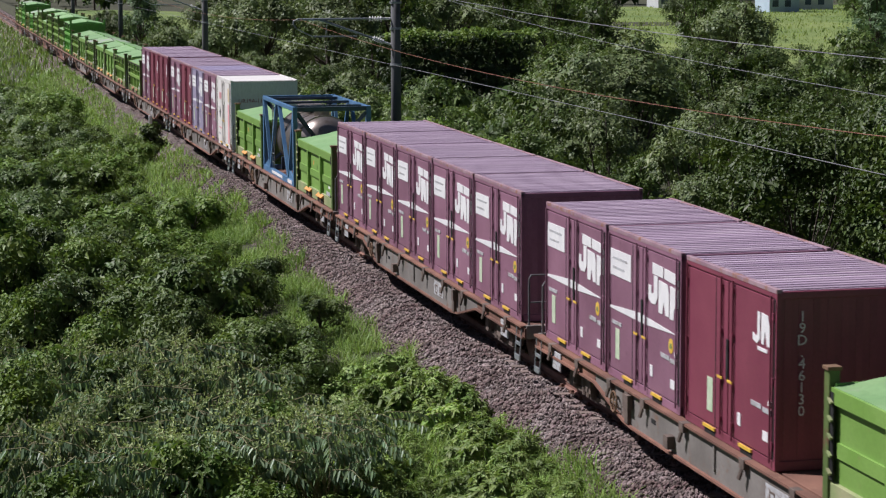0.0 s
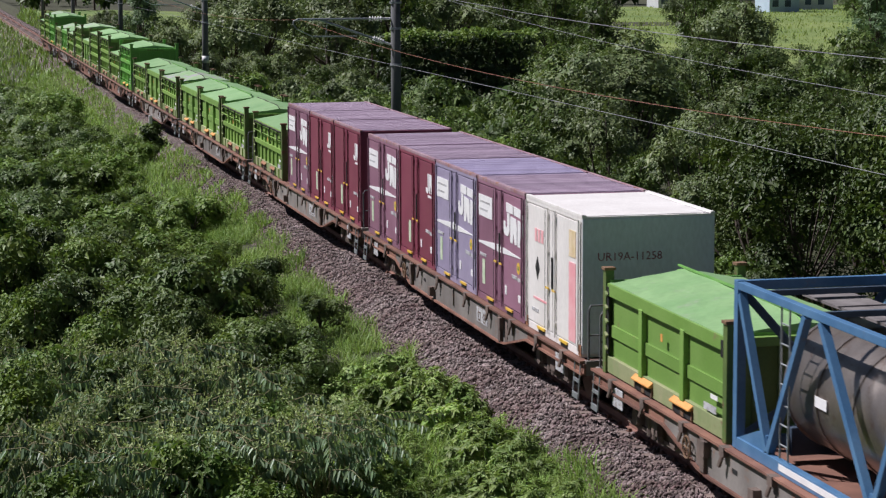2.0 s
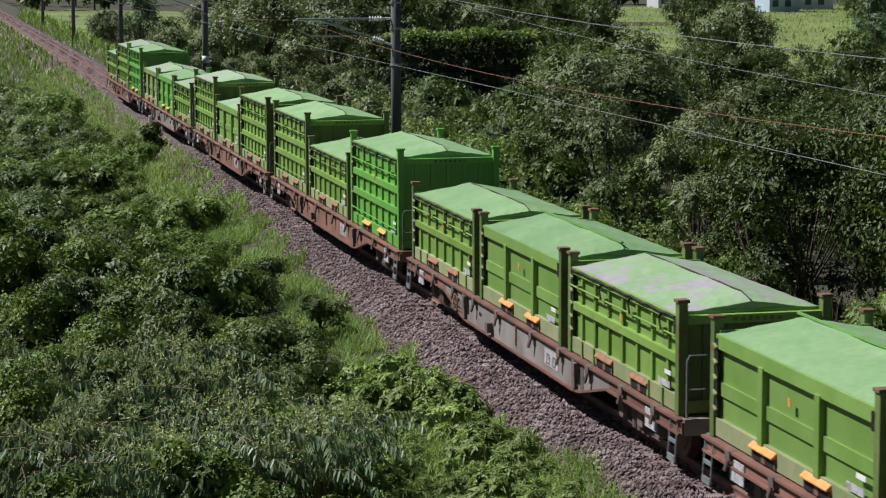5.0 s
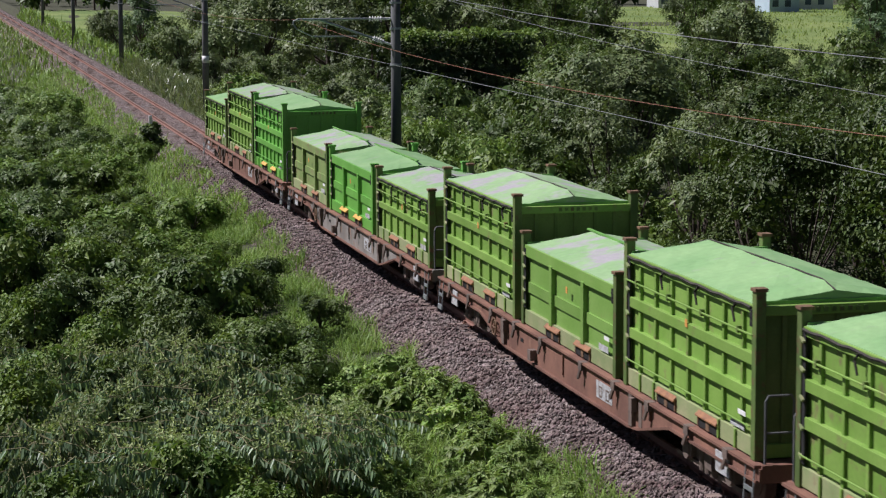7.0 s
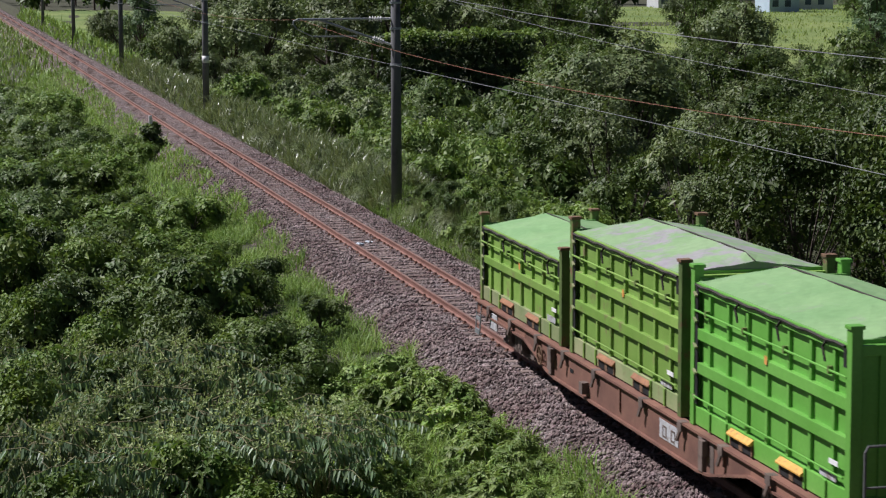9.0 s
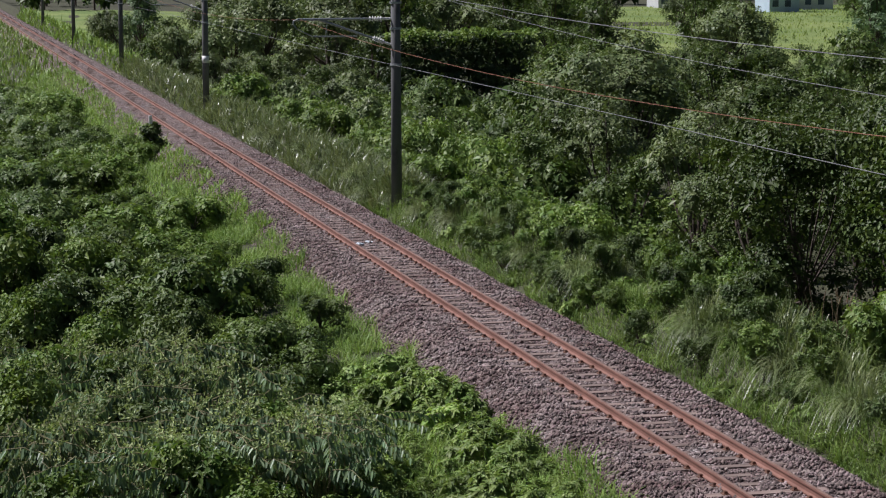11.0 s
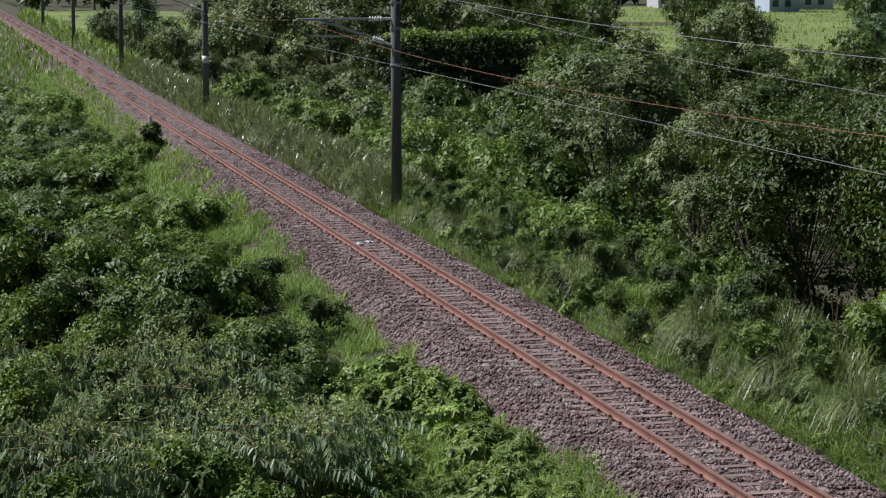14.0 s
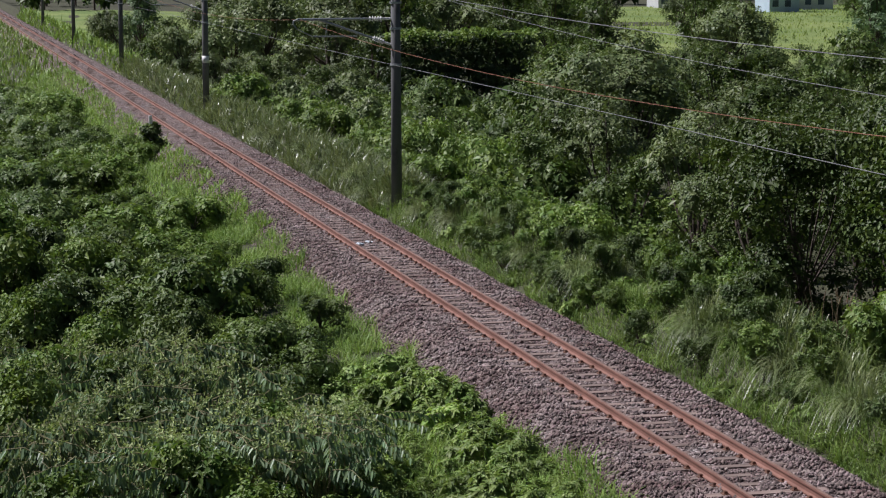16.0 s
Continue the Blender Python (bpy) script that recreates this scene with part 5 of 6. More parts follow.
def make_plant(name, label, category, group, leaf, clumps, count, length, width, seed, trunk_r=0.06, sides=4, bark=None, inner=0.22, droop=0.3, up=0.5, twigs=1):
    """A woody plant: tapered stems with limbs to every clump, and a crown of separate leaves."""
    rng = np.random.default_rng(seed)
    ob = tagged(new(name), label, category, group)
    bm = bmesh.new()
    top = max(c[2] for c in clumps)
    fork = Vector((rng.uniform(-0.1, 0.1), rng.uniform(-0.1, 0.1), top * 0.3))
    tube(bm, [(0, 0, -0.5), (0.02, 0.01, top * 0.12), fork], trunk_r, trunk_r * 0.7, 7)
    for x, y, z, r in clumps:
        mid = fork.lerp(Vector((x, y, z)), 0.5) + Vector((rng.uniform(-0.15, 0.15), rng.uniform(-0.15, 0.15), 0.12))
        tube(bm, [fork, mid, (x, y, z + r * 0.6)], trunk_r * 0.55, trunk_r * 0.12, 4)
        for k in range(twigs):
            e = Vector((x, y, z)) + Vector(rng.normal(size=3)).normalized() * r * 0.9
            tube(bm, [mid.lerp(Vector((x, y, z)), 0.6), (x, y, z), e], trunk_r * 0.2, trunk_r * 0.06, 3)
    part("trunk", bm, bark or M_BARK, ob)
    v, f = crown_leaves(rng, clumps, count, length, width, inner, sides, droop, up)
    alike("crown", lump("crown", v, f, leaf), ob)
    return ob


def clump_set(seed, n, radius, z0, z1, r0, r1, squash=1.0):
    """Centres and radii of leaf clumps filling an uneven dome."""
    r = random.Random(seed)
    out = []
    for i in range(n):
        a, q = r.uniform(0, 6.283), math.sqrt(r.random())
        z = z0 + (z1 - z0) * r.random() ** 0.8
        cut = 1.0 - 0.55 * ((z - z0) / max(0.01, z1 - z0)) ** 2
        out.append((math.cos(a) * q * radius * cut, math.sin(a) * q * radius * cut * squash, z, r.uniform(r0, r1)))
    return out


def scaled(x, y, s, sz=None, sink=0.05, turn=None, lean=0.0):
    """A pose on the ground with a turn and a size."""
    z = float(ground_z(x, y)) - sink
    return pose(x, y, z, lean, 0, TREND.uniform(0, 360) if turn is None else turn) @ Matrix.Diagonal((s, s, sz or s, 1))


used = set()


def plant(pattern, m):
    """Sets a pattern plant at its first place, and copies of it at the others."""
    if pattern.name not in used:
        used.add(pattern.name)
        pattern.matrix_basis = m
        return pattern
    ob = pattern.copy()
    scene.collection.objects.link(ob)
    for child in pattern.children:
        c = child.copy()
        scene.collection.objects.link(c)
        c.parent = ob
    ob.matrix_basis = m
    return ob


SHRUBS = [
    make_plant("shrub", "dense dark green broad-leaved shrub on the embankment", "shrub", "embankment shrubs", L_BROAD, clump_set(1, 8, 1.1, 0.5, 1.9, 0.3, 0.62), 3500, 0.098, 0.052, 1, 0.05),
    make_plant("shrub", "dense dark green broad-leaved shrub on the embankment", "shrub", "embankment shrubs", L_BROAD, clump_set(2, 8, 1.25, 0.4, 1.5, 0.3, 0.55), 3300, 0.092, 0.05, 2, 0.05),
    make_plant("vine_covered_shrub", "bright green vine-covered shrub on the embankment", "shrub", "embankment shrubs", L_BRIGHT, clump_set(3, 8, 1.25, 0.35, 1.4, 0.3, 0.55), 2900, 0.10, 0.066, 3, 0.04),
    make_plant("vine_covered_shrub", "bright green vine-covered shrub on the embankment", "shrub", "embankment shrubs", L_BRIGHT, clump_set(4, 8, 0.95, 0.5, 2.1, 0.28, 0.5), 2700, 0.10, 0.058, 4, 0.04),
]
FAR_SHRUBS = [
    make_plant("shrub", "rounded green shrub beside the distant track", "shrub", "distant shrubs", L_BROAD, clump_set(5, 11, 1.3, 0.4, 1.7, 0.35, 0.7), 4200, 0.12, 0.08, 5, 0.05, 3),
    make_plant("shrub", "rounded bright green shrub beside the distant track", "shrub", "distant shrubs", L_BRIGHT, clump_set(6, 11, 1.4, 0.3, 1.5, 0.35, 0.7), 4000, 0.12, 0.082, 6, 0.05, 3),
]
PALE_SHRUB = make_plant("shrub", "tall greyish green shrub beside the distant track", "shrub", "distant shrubs", L_TREE_PALE, clump_set(9, 11, 1.3, 0.3, 1.7, 0.35, 0.7), 4200, 0.12, 0.075, 9, 0.05, 3)
TREES = [
    make_plant("tree", "leafy deciduous tree with pale foliage", "tree", "trees beyond the track", L_TREE_PALE, clump_set(11, 15, 2.3, 0.6, 5.8, 0.55, 1.1), 8000, 0.105, 0.062, 11, 0.13),
    make_plant("tree", "leafy deciduous tree with dense green foliage", "tree", "trees beyond the track", L_TREE, clump_set(12, 15, 2.5, 0.6, 5.4, 0.6, 1.15), 8000, 0.105, 0.062, 12, 0.13),
    make_plant("tree", "slender deciduous tree with dense green foliage", "tree", "trees beyond the track", L_TREE, clump_set(13, 13, 1.9, 0.5, 6.0, 0.55, 1.0), 5200, 0.115, 0.072, 13, 0.12),
    make_plant("tree", "deciduous tree hung with bright vines", "tree", "trees beyond the track", L_BRIGHT, clump_set(14, 13, 2.2, 0.5, 4.6, 0.55, 1.0), 4800, 0.115, 0.08, 14, 0.12),
]
OVERHANG = [
    make_plant("tree", "spreading tree with a high crown over dark shade", "tree", "trees beyond the track", L_TREE, clump_set(18, 17, 2.6, 2.7, 6.0, 0.6, 1.1) + clump_set(28, 6, 1.3, 0.6, 1.9, 0.4, 0.65), 12000, 0.105, 0.066, 18, 0.07),
    make_plant("tree", "spreading tree with a high crown over dark shade", "tree", "trees beyond the track", L_TREE, clump_set(19, 16, 2.5, 2.5, 5.6, 0.6, 1.1) + clump_set(29, 6, 1.3, 0.6, 1.9, 0.4, 0.65), 11500, 0.105, 0.066, 19, 0.07),
]
FAR_TREES = [
    make_plant("tree", "dark evergreen tree in the wood behind", "tree", "distant trees", L_TREE_DARK, clump_set(21, 20, 2.7, 0.7, 7.0, 0.8, 1.5), 7000, 0.165, 0.12, 21, 0.18, 3),
    make_plant("tree", "green broad-leaved tree in the wood behind", "tree", "distant trees", L_TREE, clump_set(22, 20, 2.9, 0.6, 6.2, 0.8, 1.5), 7000, 0.165, 0.12, 22, 0.18, 3),
    make_plant("tree", "pale green tree in the wood behind", "tree", "distant trees", L_TREE_PALE, clump_set(23, 19, 2.7, 0.5, 5.6, 0.7, 1.4), 6600, 0.165, 0.12, 23, 0.18, 3),
]
MID_TREES = [
    make_plant("tree", "pale green tree behind the verge trees", "tree", "trees beyond the track", L_TREE_PALE, clump_set(16, 14, 2.4, 0.5, 5.6, 0.55, 1.1), 8000, 0.115, 0.078, 16, 0.13, 3),
    make_plant("tree", "green broad-leaved tree behind the verge trees", "tree", "trees beyond the track", L_TREE, clump_set(17, 14, 2.4, 0.5, 5.4, 0.55, 1.1), 8000, 0.115, 0.078, 17, 0.13, 3),
]
LAST_TREES = [
    make_plant("tree", "small looking dark tree at the horizon", "tree", "horizon trees", L_TREE_DARK, clump_set(25, 14, 3.0, 1.4, 7.0, 1.0, 1.8), 600, 0.7, 0.42, 25, 0.2),
    make_plant("tree", "small looking green tree at the horizon", "tree", "horizon trees", L_TREE, clump_set(26, 14, 3.0, 1.2, 6.2, 1.0, 1.8), 600, 0.7, 0.42, 26, 0.2),
]


def jitter_grid(x0, x1, y0, y1, step, rng, ystep=None):
    ystep = ystep or step
    for y in np.arange(y0, y1, ystep):
        for x in np.arange(x0, x1, step):
            yield x + rng.uniform(-0.4, 0.4) * step, y + rng.uniform(-0.4, 0.4) * ystep


def in_view(x, y, margin=2.5):
    """Whether a spot lies in the wedge of land that the viewpoint overlooks."""
    return EYE[0] + 0.0385 * y - margin < x < EYE[0] + 0.452 * y + margin


# embankment on the near side of the track
r = np.random.default_rng(31)


def feather_patch(x, y):
    """The patch where the feathered shrubs stand."""
    return -10.9 < x < -5.2 and 35.2 < y < 47.5 and x < -5.2 - 0.25 * (y - 38)


for x, y in jitter_grid(-12.2, -3.2, 27.5, 66, 1.62, r, 1.9):
    if not in_view(x, y, 1.2) or x > -4.3 + 0.9 * smooth_step(62, 52, y) - 2.3 * smooth_step(48, 41, y):
        continue
    swell = noise.noise((x * 0.33, y * 0.19, 3.0))
    s = 0.66 + 0.3 * smooth_step(3.6, 6.0, -x) + 0.62 * swell + r.uniform(-0.16, 0.16)
    if y < 35:
        s = min(s, 0.72)
    if feather_patch(x, y):
        s = min(s, 0.92)
    if s < 0.5:
        continue
    k = int(r.choice(4, p=(0.36, 0.28, 0.2, 0.16))) if swell < 0.12 else int(r.choice(4, p=(0.12, 0.2, 0.4, 0.28)))
    plant(SHRUBS[k], scaled(x, y, s * 1.12, s * r.uniform(0.9, 1.15), lean=r.uniform(-8, 8)))
for x, y in jitter_grid(-11.0, -3.7, 66, 150, 2.3, r, 3.0):
    if not in_view(x, y, 1.5):
        continue
    swell = noise.noise((x * 0.3, y * 0.12, 3.0))
    s = 0.55 + 0.32 * smooth_step(3.6, 6.0, -x) + 0.6 * swell + r.uniform(-0.1, 0.12)
    if x > -3.6 - 1.2 * smooth_step(105, 140, y):
        continue
    if s > 0.3:
        plant(FAR_SHRUBS[int(r.random() < 0.55)], scaled(x, y, s * 1.1, s))
for x, y in jitter_grid(-8.0, -5.0, 150, 300, 3.2, r, 8.0):
    if in_view(x, y, 2.0):
        plant(FAR_SHRUBS[int(r.random() < 0.5)], scaled(x, y, r.uniform(0.45, 0.8)))

for x, y in jitter_grid(9.6, 21, 64, 124, 2.9, r, 3.6):
    if x < 0.285 * y - 9.5:
        plant(FAR_SHRUBS[int(r.random() < 0.8)], scaled(x, y, r.uniform(0.95, 1.6), r.uniform(1.0, 1.75)))

for x, y in jitter_grid(7.6, 12.5, 84, 116, 2.0, r, 3.4):
    plant(FAR_SHRUBS[1], scaled(x, y, r.uniform(0.9, 1.3), r.uniform(1.2, 1.7)))

for x, y in jitter_grid(8.5, 14.5, 98, 128, 2.2, r, 3.4):
    if (x - EYE[0]) / y < 0.212:
        plant(PALE_SHRUB if r.random() < 0.7 else FAR_SHRUBS[1], scaled(x, y, r.uniform(1.1, 1.7), r.uniform(1.2, 2.0)))

# far side: shrubs along the grass belt, then trees
for x, y in jitter_grid(4.0, 7.4, 32, 70, 1.3, r, 2.0):
    if x > 5.6 and y > 36.5:
        continue
    if noise.noise((x * 0.4, y * 0.3, 5.0)) > -0.12:
        plant(SHRUBS[int(r.integers(4))], scaled(x, y, r.uniform(0.38, 0.62)))
for x, y in jitter_grid(5.6, 10.2, 36, 62, 1.75, r, 2.0):
    if not in_view(x, y):
        continue
    s = 0.62 + 0.6 * noise.noise((x * 0.3, y * 0.2, 9.0)) + 0.2 * smooth_step(5.5, 8, x) + r.uniform(-0.1, 0.14)
    if s > 0.52 and (x < 6.6 or y > 54):
        plant(SHRUBS[int(r.integers(4))], scaled(x, y, s * 1.05, s * 1.1))
for x, y in jitter_grid(5.8, 9.5, 62, 128, 2.1, r, 2.8):
    s = 0.68 + 0.6 * noise.noise((x * 0.3, y * 0.14, 9.0)) + 0.2 * smooth_step(5.5, 8, x) + r.uniform(-0.1, 0.14)
    if s > 0.3:
        plant(FAR_SHRUBS[int(r.random() < 0.9)], scaled(x, y, s * 1.05, s * 1.1))
for x, y in jitter_grid(8.0, 30, 44, 92, 4.3, r, 4.4):
    if not in_view(x, y, 3.0):
        continue
    s = (0.62 + 0.36 * smooth_step(7, 11.5, x)) * r.uniform(0.8, 1.12) * (1 + 0.3 * noise.noise((x * 0.15, y * 0.1, 1.0)))
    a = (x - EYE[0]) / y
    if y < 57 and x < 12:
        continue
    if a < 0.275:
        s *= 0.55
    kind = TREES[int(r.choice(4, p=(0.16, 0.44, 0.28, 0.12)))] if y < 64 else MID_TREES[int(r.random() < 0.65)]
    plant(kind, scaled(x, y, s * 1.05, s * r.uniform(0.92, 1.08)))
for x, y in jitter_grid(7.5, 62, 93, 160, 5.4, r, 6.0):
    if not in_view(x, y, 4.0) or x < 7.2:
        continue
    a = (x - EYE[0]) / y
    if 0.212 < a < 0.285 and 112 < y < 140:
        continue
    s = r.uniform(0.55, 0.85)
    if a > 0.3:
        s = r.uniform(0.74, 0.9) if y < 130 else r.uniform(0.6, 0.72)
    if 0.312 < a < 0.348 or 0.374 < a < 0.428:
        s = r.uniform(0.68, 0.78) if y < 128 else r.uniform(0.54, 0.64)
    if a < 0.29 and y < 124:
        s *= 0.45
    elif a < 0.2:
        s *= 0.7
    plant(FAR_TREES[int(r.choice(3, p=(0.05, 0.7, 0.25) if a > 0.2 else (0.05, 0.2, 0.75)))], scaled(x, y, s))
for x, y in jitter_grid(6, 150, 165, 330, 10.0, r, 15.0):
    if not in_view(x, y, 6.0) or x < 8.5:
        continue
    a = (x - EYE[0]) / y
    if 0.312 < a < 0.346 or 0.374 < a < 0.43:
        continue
    if a < 0.128 and y > 200:
        continue
    s = r.uniform(0.95, 1.35)
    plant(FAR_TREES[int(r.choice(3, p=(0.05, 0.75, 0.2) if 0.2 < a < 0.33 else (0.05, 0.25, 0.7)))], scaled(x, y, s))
for x, y in jitter_grid(20, 260, 470, 640, 20.0, r, 60.0):
    a = (x - EYE[0]) / y
    if 0.09 < a < 0.47:
        plant(LAST_TREES[int(r.integers(2))], scaled(x, y, r.uniform(1.3, 2.0)))
for x, y in jitter_grid(-26, 24, 430, 500, 8.0, r, 34.0):
    plant(LAST_TREES[int(r.integers(2))], scaled(x, y, r.uniform(1.0, 1.5)))


for x, y, k in ((8.1, 43.0, 0.95), (8.9, 47.0, 1.05), (8.0, 39.6, 0.95), (8.3, 51.5, 0.95), (10.6, 44.6, 1.0), (11.2, 49.6, 1.05), (10.4, 40.6, 1.0), (9.8, 55.4, 0.95), (8.4, 36.4, 0.85), (10.4, 36.6, 0.95)):
    plant(OVERHANG[int(r.integers(2))], scaled(x, y, k))
# mostly pale-leaved trees, their colour standing in for distance haze
for x, y in jitter_grid(6.6, 13.5, 150, 235, 3.6, r, 8.0):
    plant(FAR_TREES[int(r.choice(3, p=(0.05, 0.15, 0.8)))], scaled(x, y, r.uniform(0.5, 0.78)))


for x, y in jitter_grid(6.4, 13.0, 36, 54, 1.6, r, 2.0):
    plant(SHRUBS[int(r.integers(2))], scaled(x, y, r.uniform(0.55, 0.85)))


# tall block of creepers over a clipped windbreak
def windbreak():
    ob = tagged(new("windbreak_hedge"), "tall clipped windbreak hedge, flat topped, walls coloured dark for shade", "hedge")
    rng = np.random.default_rng(77)
    clumps = []
    for i in range(16):
        for k in range(6):
            for d in range(3):
                clumps.append((-4.0 + 8.0 * i / 15, -0.9 + 0.9 * d, 0.6 + 0.93 * k, 0.72))
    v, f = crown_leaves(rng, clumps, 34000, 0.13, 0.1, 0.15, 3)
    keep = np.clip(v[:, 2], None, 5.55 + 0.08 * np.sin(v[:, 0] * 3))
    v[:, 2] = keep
    # extra layer of brighter leaves paints the sunlit rim along the top
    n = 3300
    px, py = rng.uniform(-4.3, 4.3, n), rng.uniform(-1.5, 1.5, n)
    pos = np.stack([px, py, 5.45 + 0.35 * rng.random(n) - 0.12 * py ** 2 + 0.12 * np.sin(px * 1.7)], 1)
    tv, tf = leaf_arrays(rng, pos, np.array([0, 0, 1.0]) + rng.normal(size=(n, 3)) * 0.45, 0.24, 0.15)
    alike("leafy_top", lump("leafy_top", tv, tf, L_BRIGHT), ob, label="top leaves in a brighter green that stands in for sunlight")
    # walls take the leaf colour with shade painted in
    alike("leaf_wall", lump("leaf_wall", v, f, L_HEDGE_SHADE), ob)
    bm = bmesh.new()
    for i in range(6):
        bar(bm, (-3.5 + 1.4 * i, 0, -0.5), (-3.5 + 1.4 * i, 0, 5.2), 0.14, 0.14, 7, 0.6)
    part("trunk", bm, M_BARK, ob)
    return ob


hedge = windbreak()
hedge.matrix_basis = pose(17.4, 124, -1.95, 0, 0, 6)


# ---- grasses ----
def blades(rng, px, py, height, width, lean, material, name, bend=0.5, pieces=3, pz=None):
    """Many bent, tapering blades as one mesh."""
    n = len(px)
    pz = ground_or_bed(px, py) if pz is None else pz
    h = height * rng.uniform(0.55, 1.25, n)
    a = rng.uniform(0, 6.283, n)
    d = np.stack([np.cos(a), np.sin(a)], 1)
    l = lean * rng.uniform(0.2, 1.5, n)
    w = np.stack([-np.sin(a), np.cos(a)], 1) * (width * rng.uniform(0.7, 1.3, n))[:, None] * 0.5
    rows = []
    for k in range(pieces + 1):
        t = k / pieces
        out = (l * h * t ** 1.7)[:, None] * d
        z = pz - 0.04 + h * (t - bend * t ** 2.6 * np.minimum(1.2, l))
        taper = 1.0 - 0.92 * t ** 1.5
        base = np.stack([px, py], 1) + out
        rows.append(np.concatenate([base - w * taper, z[:, None]], 1))
        rows.append(np.concatenate([base + w * taper, z[:, None]], 1))
    v = np.stack(rows, 1)
    f = np.array([(2 * k, 2 * k + 1, 2 * k + 3, 2 * k + 2) for k in range(pieces)])
    k = 2 * (pieces + 1)
    return lump(name, v.reshape(-1, 3), (f[None] + k * np.arange(n)[:, None, None]).reshape(-1, 4), material)


def ground_or_bed(x, y):
    z = ground_z(x, y)
    return np.where(np.abs(x) < 2.9, np.maximum(z, bed_z(x, y)), z)


def verge(name, x0, x1, y0, y1, count, height, width, lean, seed, label, material=None, bias=1.3):
    rng = np.random.default_rng(seed)
    x = x0 + (x1 - x0) * rng.random(count)
    y = y0 + (y1 - y0) * rng.random(count) ** bias
    gap = np.array([noise.noise((a * 0.9, b * 0.5, seed)) for a, b in zip(x, y)])
    wav = np.array([noise.noise((0.0, b * 0.55, seed + 7)) for b in y])
    far = 0.9 * smooth_step(110, 190, y)
    keep = (gap > (-0.35 if x0 < 0 else -0.75)) & ((np.abs(x) > 2.3 - 0.3 * smooth_step(42, 36, y) - 0.65 * smooth_step(50, 88, y) - 0.5 * far + 0.45 * wav) if x0 < 0 else (x > 2.72 + 0.25 * wav))
    x, y, gap = x[keep], y[keep], gap[keep]
    me = blades(rng, x, y, height * (0.75 + 0.7 * np.clip(gap + 0.2, 0, 1)), width, lean, material or L_GRASS, name, pieces=3 if y0 < 60 else 2)
    return tagged(new(name, me), label, "grass", kind="stuff")


verge("verge_grass", -4.6, -1.2, 30, 75, 50000, 0.46, 0.022, 1.0, 41, "fresh green grass growing into the ballast edge")
verge("verge_grass", -5.0, -1.1, 70, 170, 25000, 0.5, 0.042, 1.0, 42, "fresh green grass along the distant ballast edge")
verge("verge_grass", -6.5, -1.1, 165, 330, 5000, 0.8, 0.11, 0.7, 43, "fresh green grass along the distant ballast edge", bias=1.0)
verge("verge_grass", 2.6, 5.0, 31, 80, 46000, 0.46, 0.022, 1.0, 44, "long green grass on the far verge", L_GRASS)
verge("verge_grass", 2.5, 6.5, 76, 175, 24000, 0.95, 0.058, 1.05, 45, "long pale green grass on the far verge", L_PAMPAS)
verge("verge_grass", 2.6, 9.0, 170, 330, 6000, 1.1, 0.13, 0.8, 46, "long green grass along the distant verge", L_GRASS, bias=1.0)


rng = np.random.default_rng(48)
fx, fy = rng.uniform(56, 180, 22000), rng.uniform(215, 438, 22000)
tagged(new("field_grass", blades(rng, fx, fy, 0.6, 0.15, 0.7, L_FIELD, "field_grass", pieces=2)), "tall yellowish green grass over the fields", "grass", kind="stuff")


def pampas(seed, count, height):
    rng = np.random.default_rng(seed)
    ob = tagged(new("pampas_clump"), "arching clump of long pale pampas grass", "grass clump", "pampas clumps on the verge")
    a, q = rng.uniform(0, 6.283, count), 0.42 * np.sqrt(rng.random(count))
    x, y = q * np.cos(a), q * np.sin(a)
    me = blades(rng, x, y, height, 0.022, 0.8, L_PAMPAS, "blades", 1.15, 6, np.zeros(count))
    alike("tuft", me, ob)
    return ob


SMALL = [
    make_plant("leafy_weed", "low bright green leafy weed on the verge", "weed", "verge weeds", L_WEED, clump_set(7, 6, 0.35, 0.15, 0.5, 0.12, 0.22), 760, 0.085, 0.045, 7, 0.012, 4, M_TWIG, up=1.3),
    make_plant("leafy_weed", "low bright green leafy weed on the verge", "weed", "verge weeds", L_WEED, clump_set(8, 6, 0.4, 0.12, 0.4, 0.12, 0.2), 820, 0.10, 0.024, 8, 0.012, 4, M_TWIG, up=1.0),
]
PAMPAS = [pampas(51, 1000, 0.92), pampas(52, 850, 0.8), pampas(53, 1100, 1.02)]
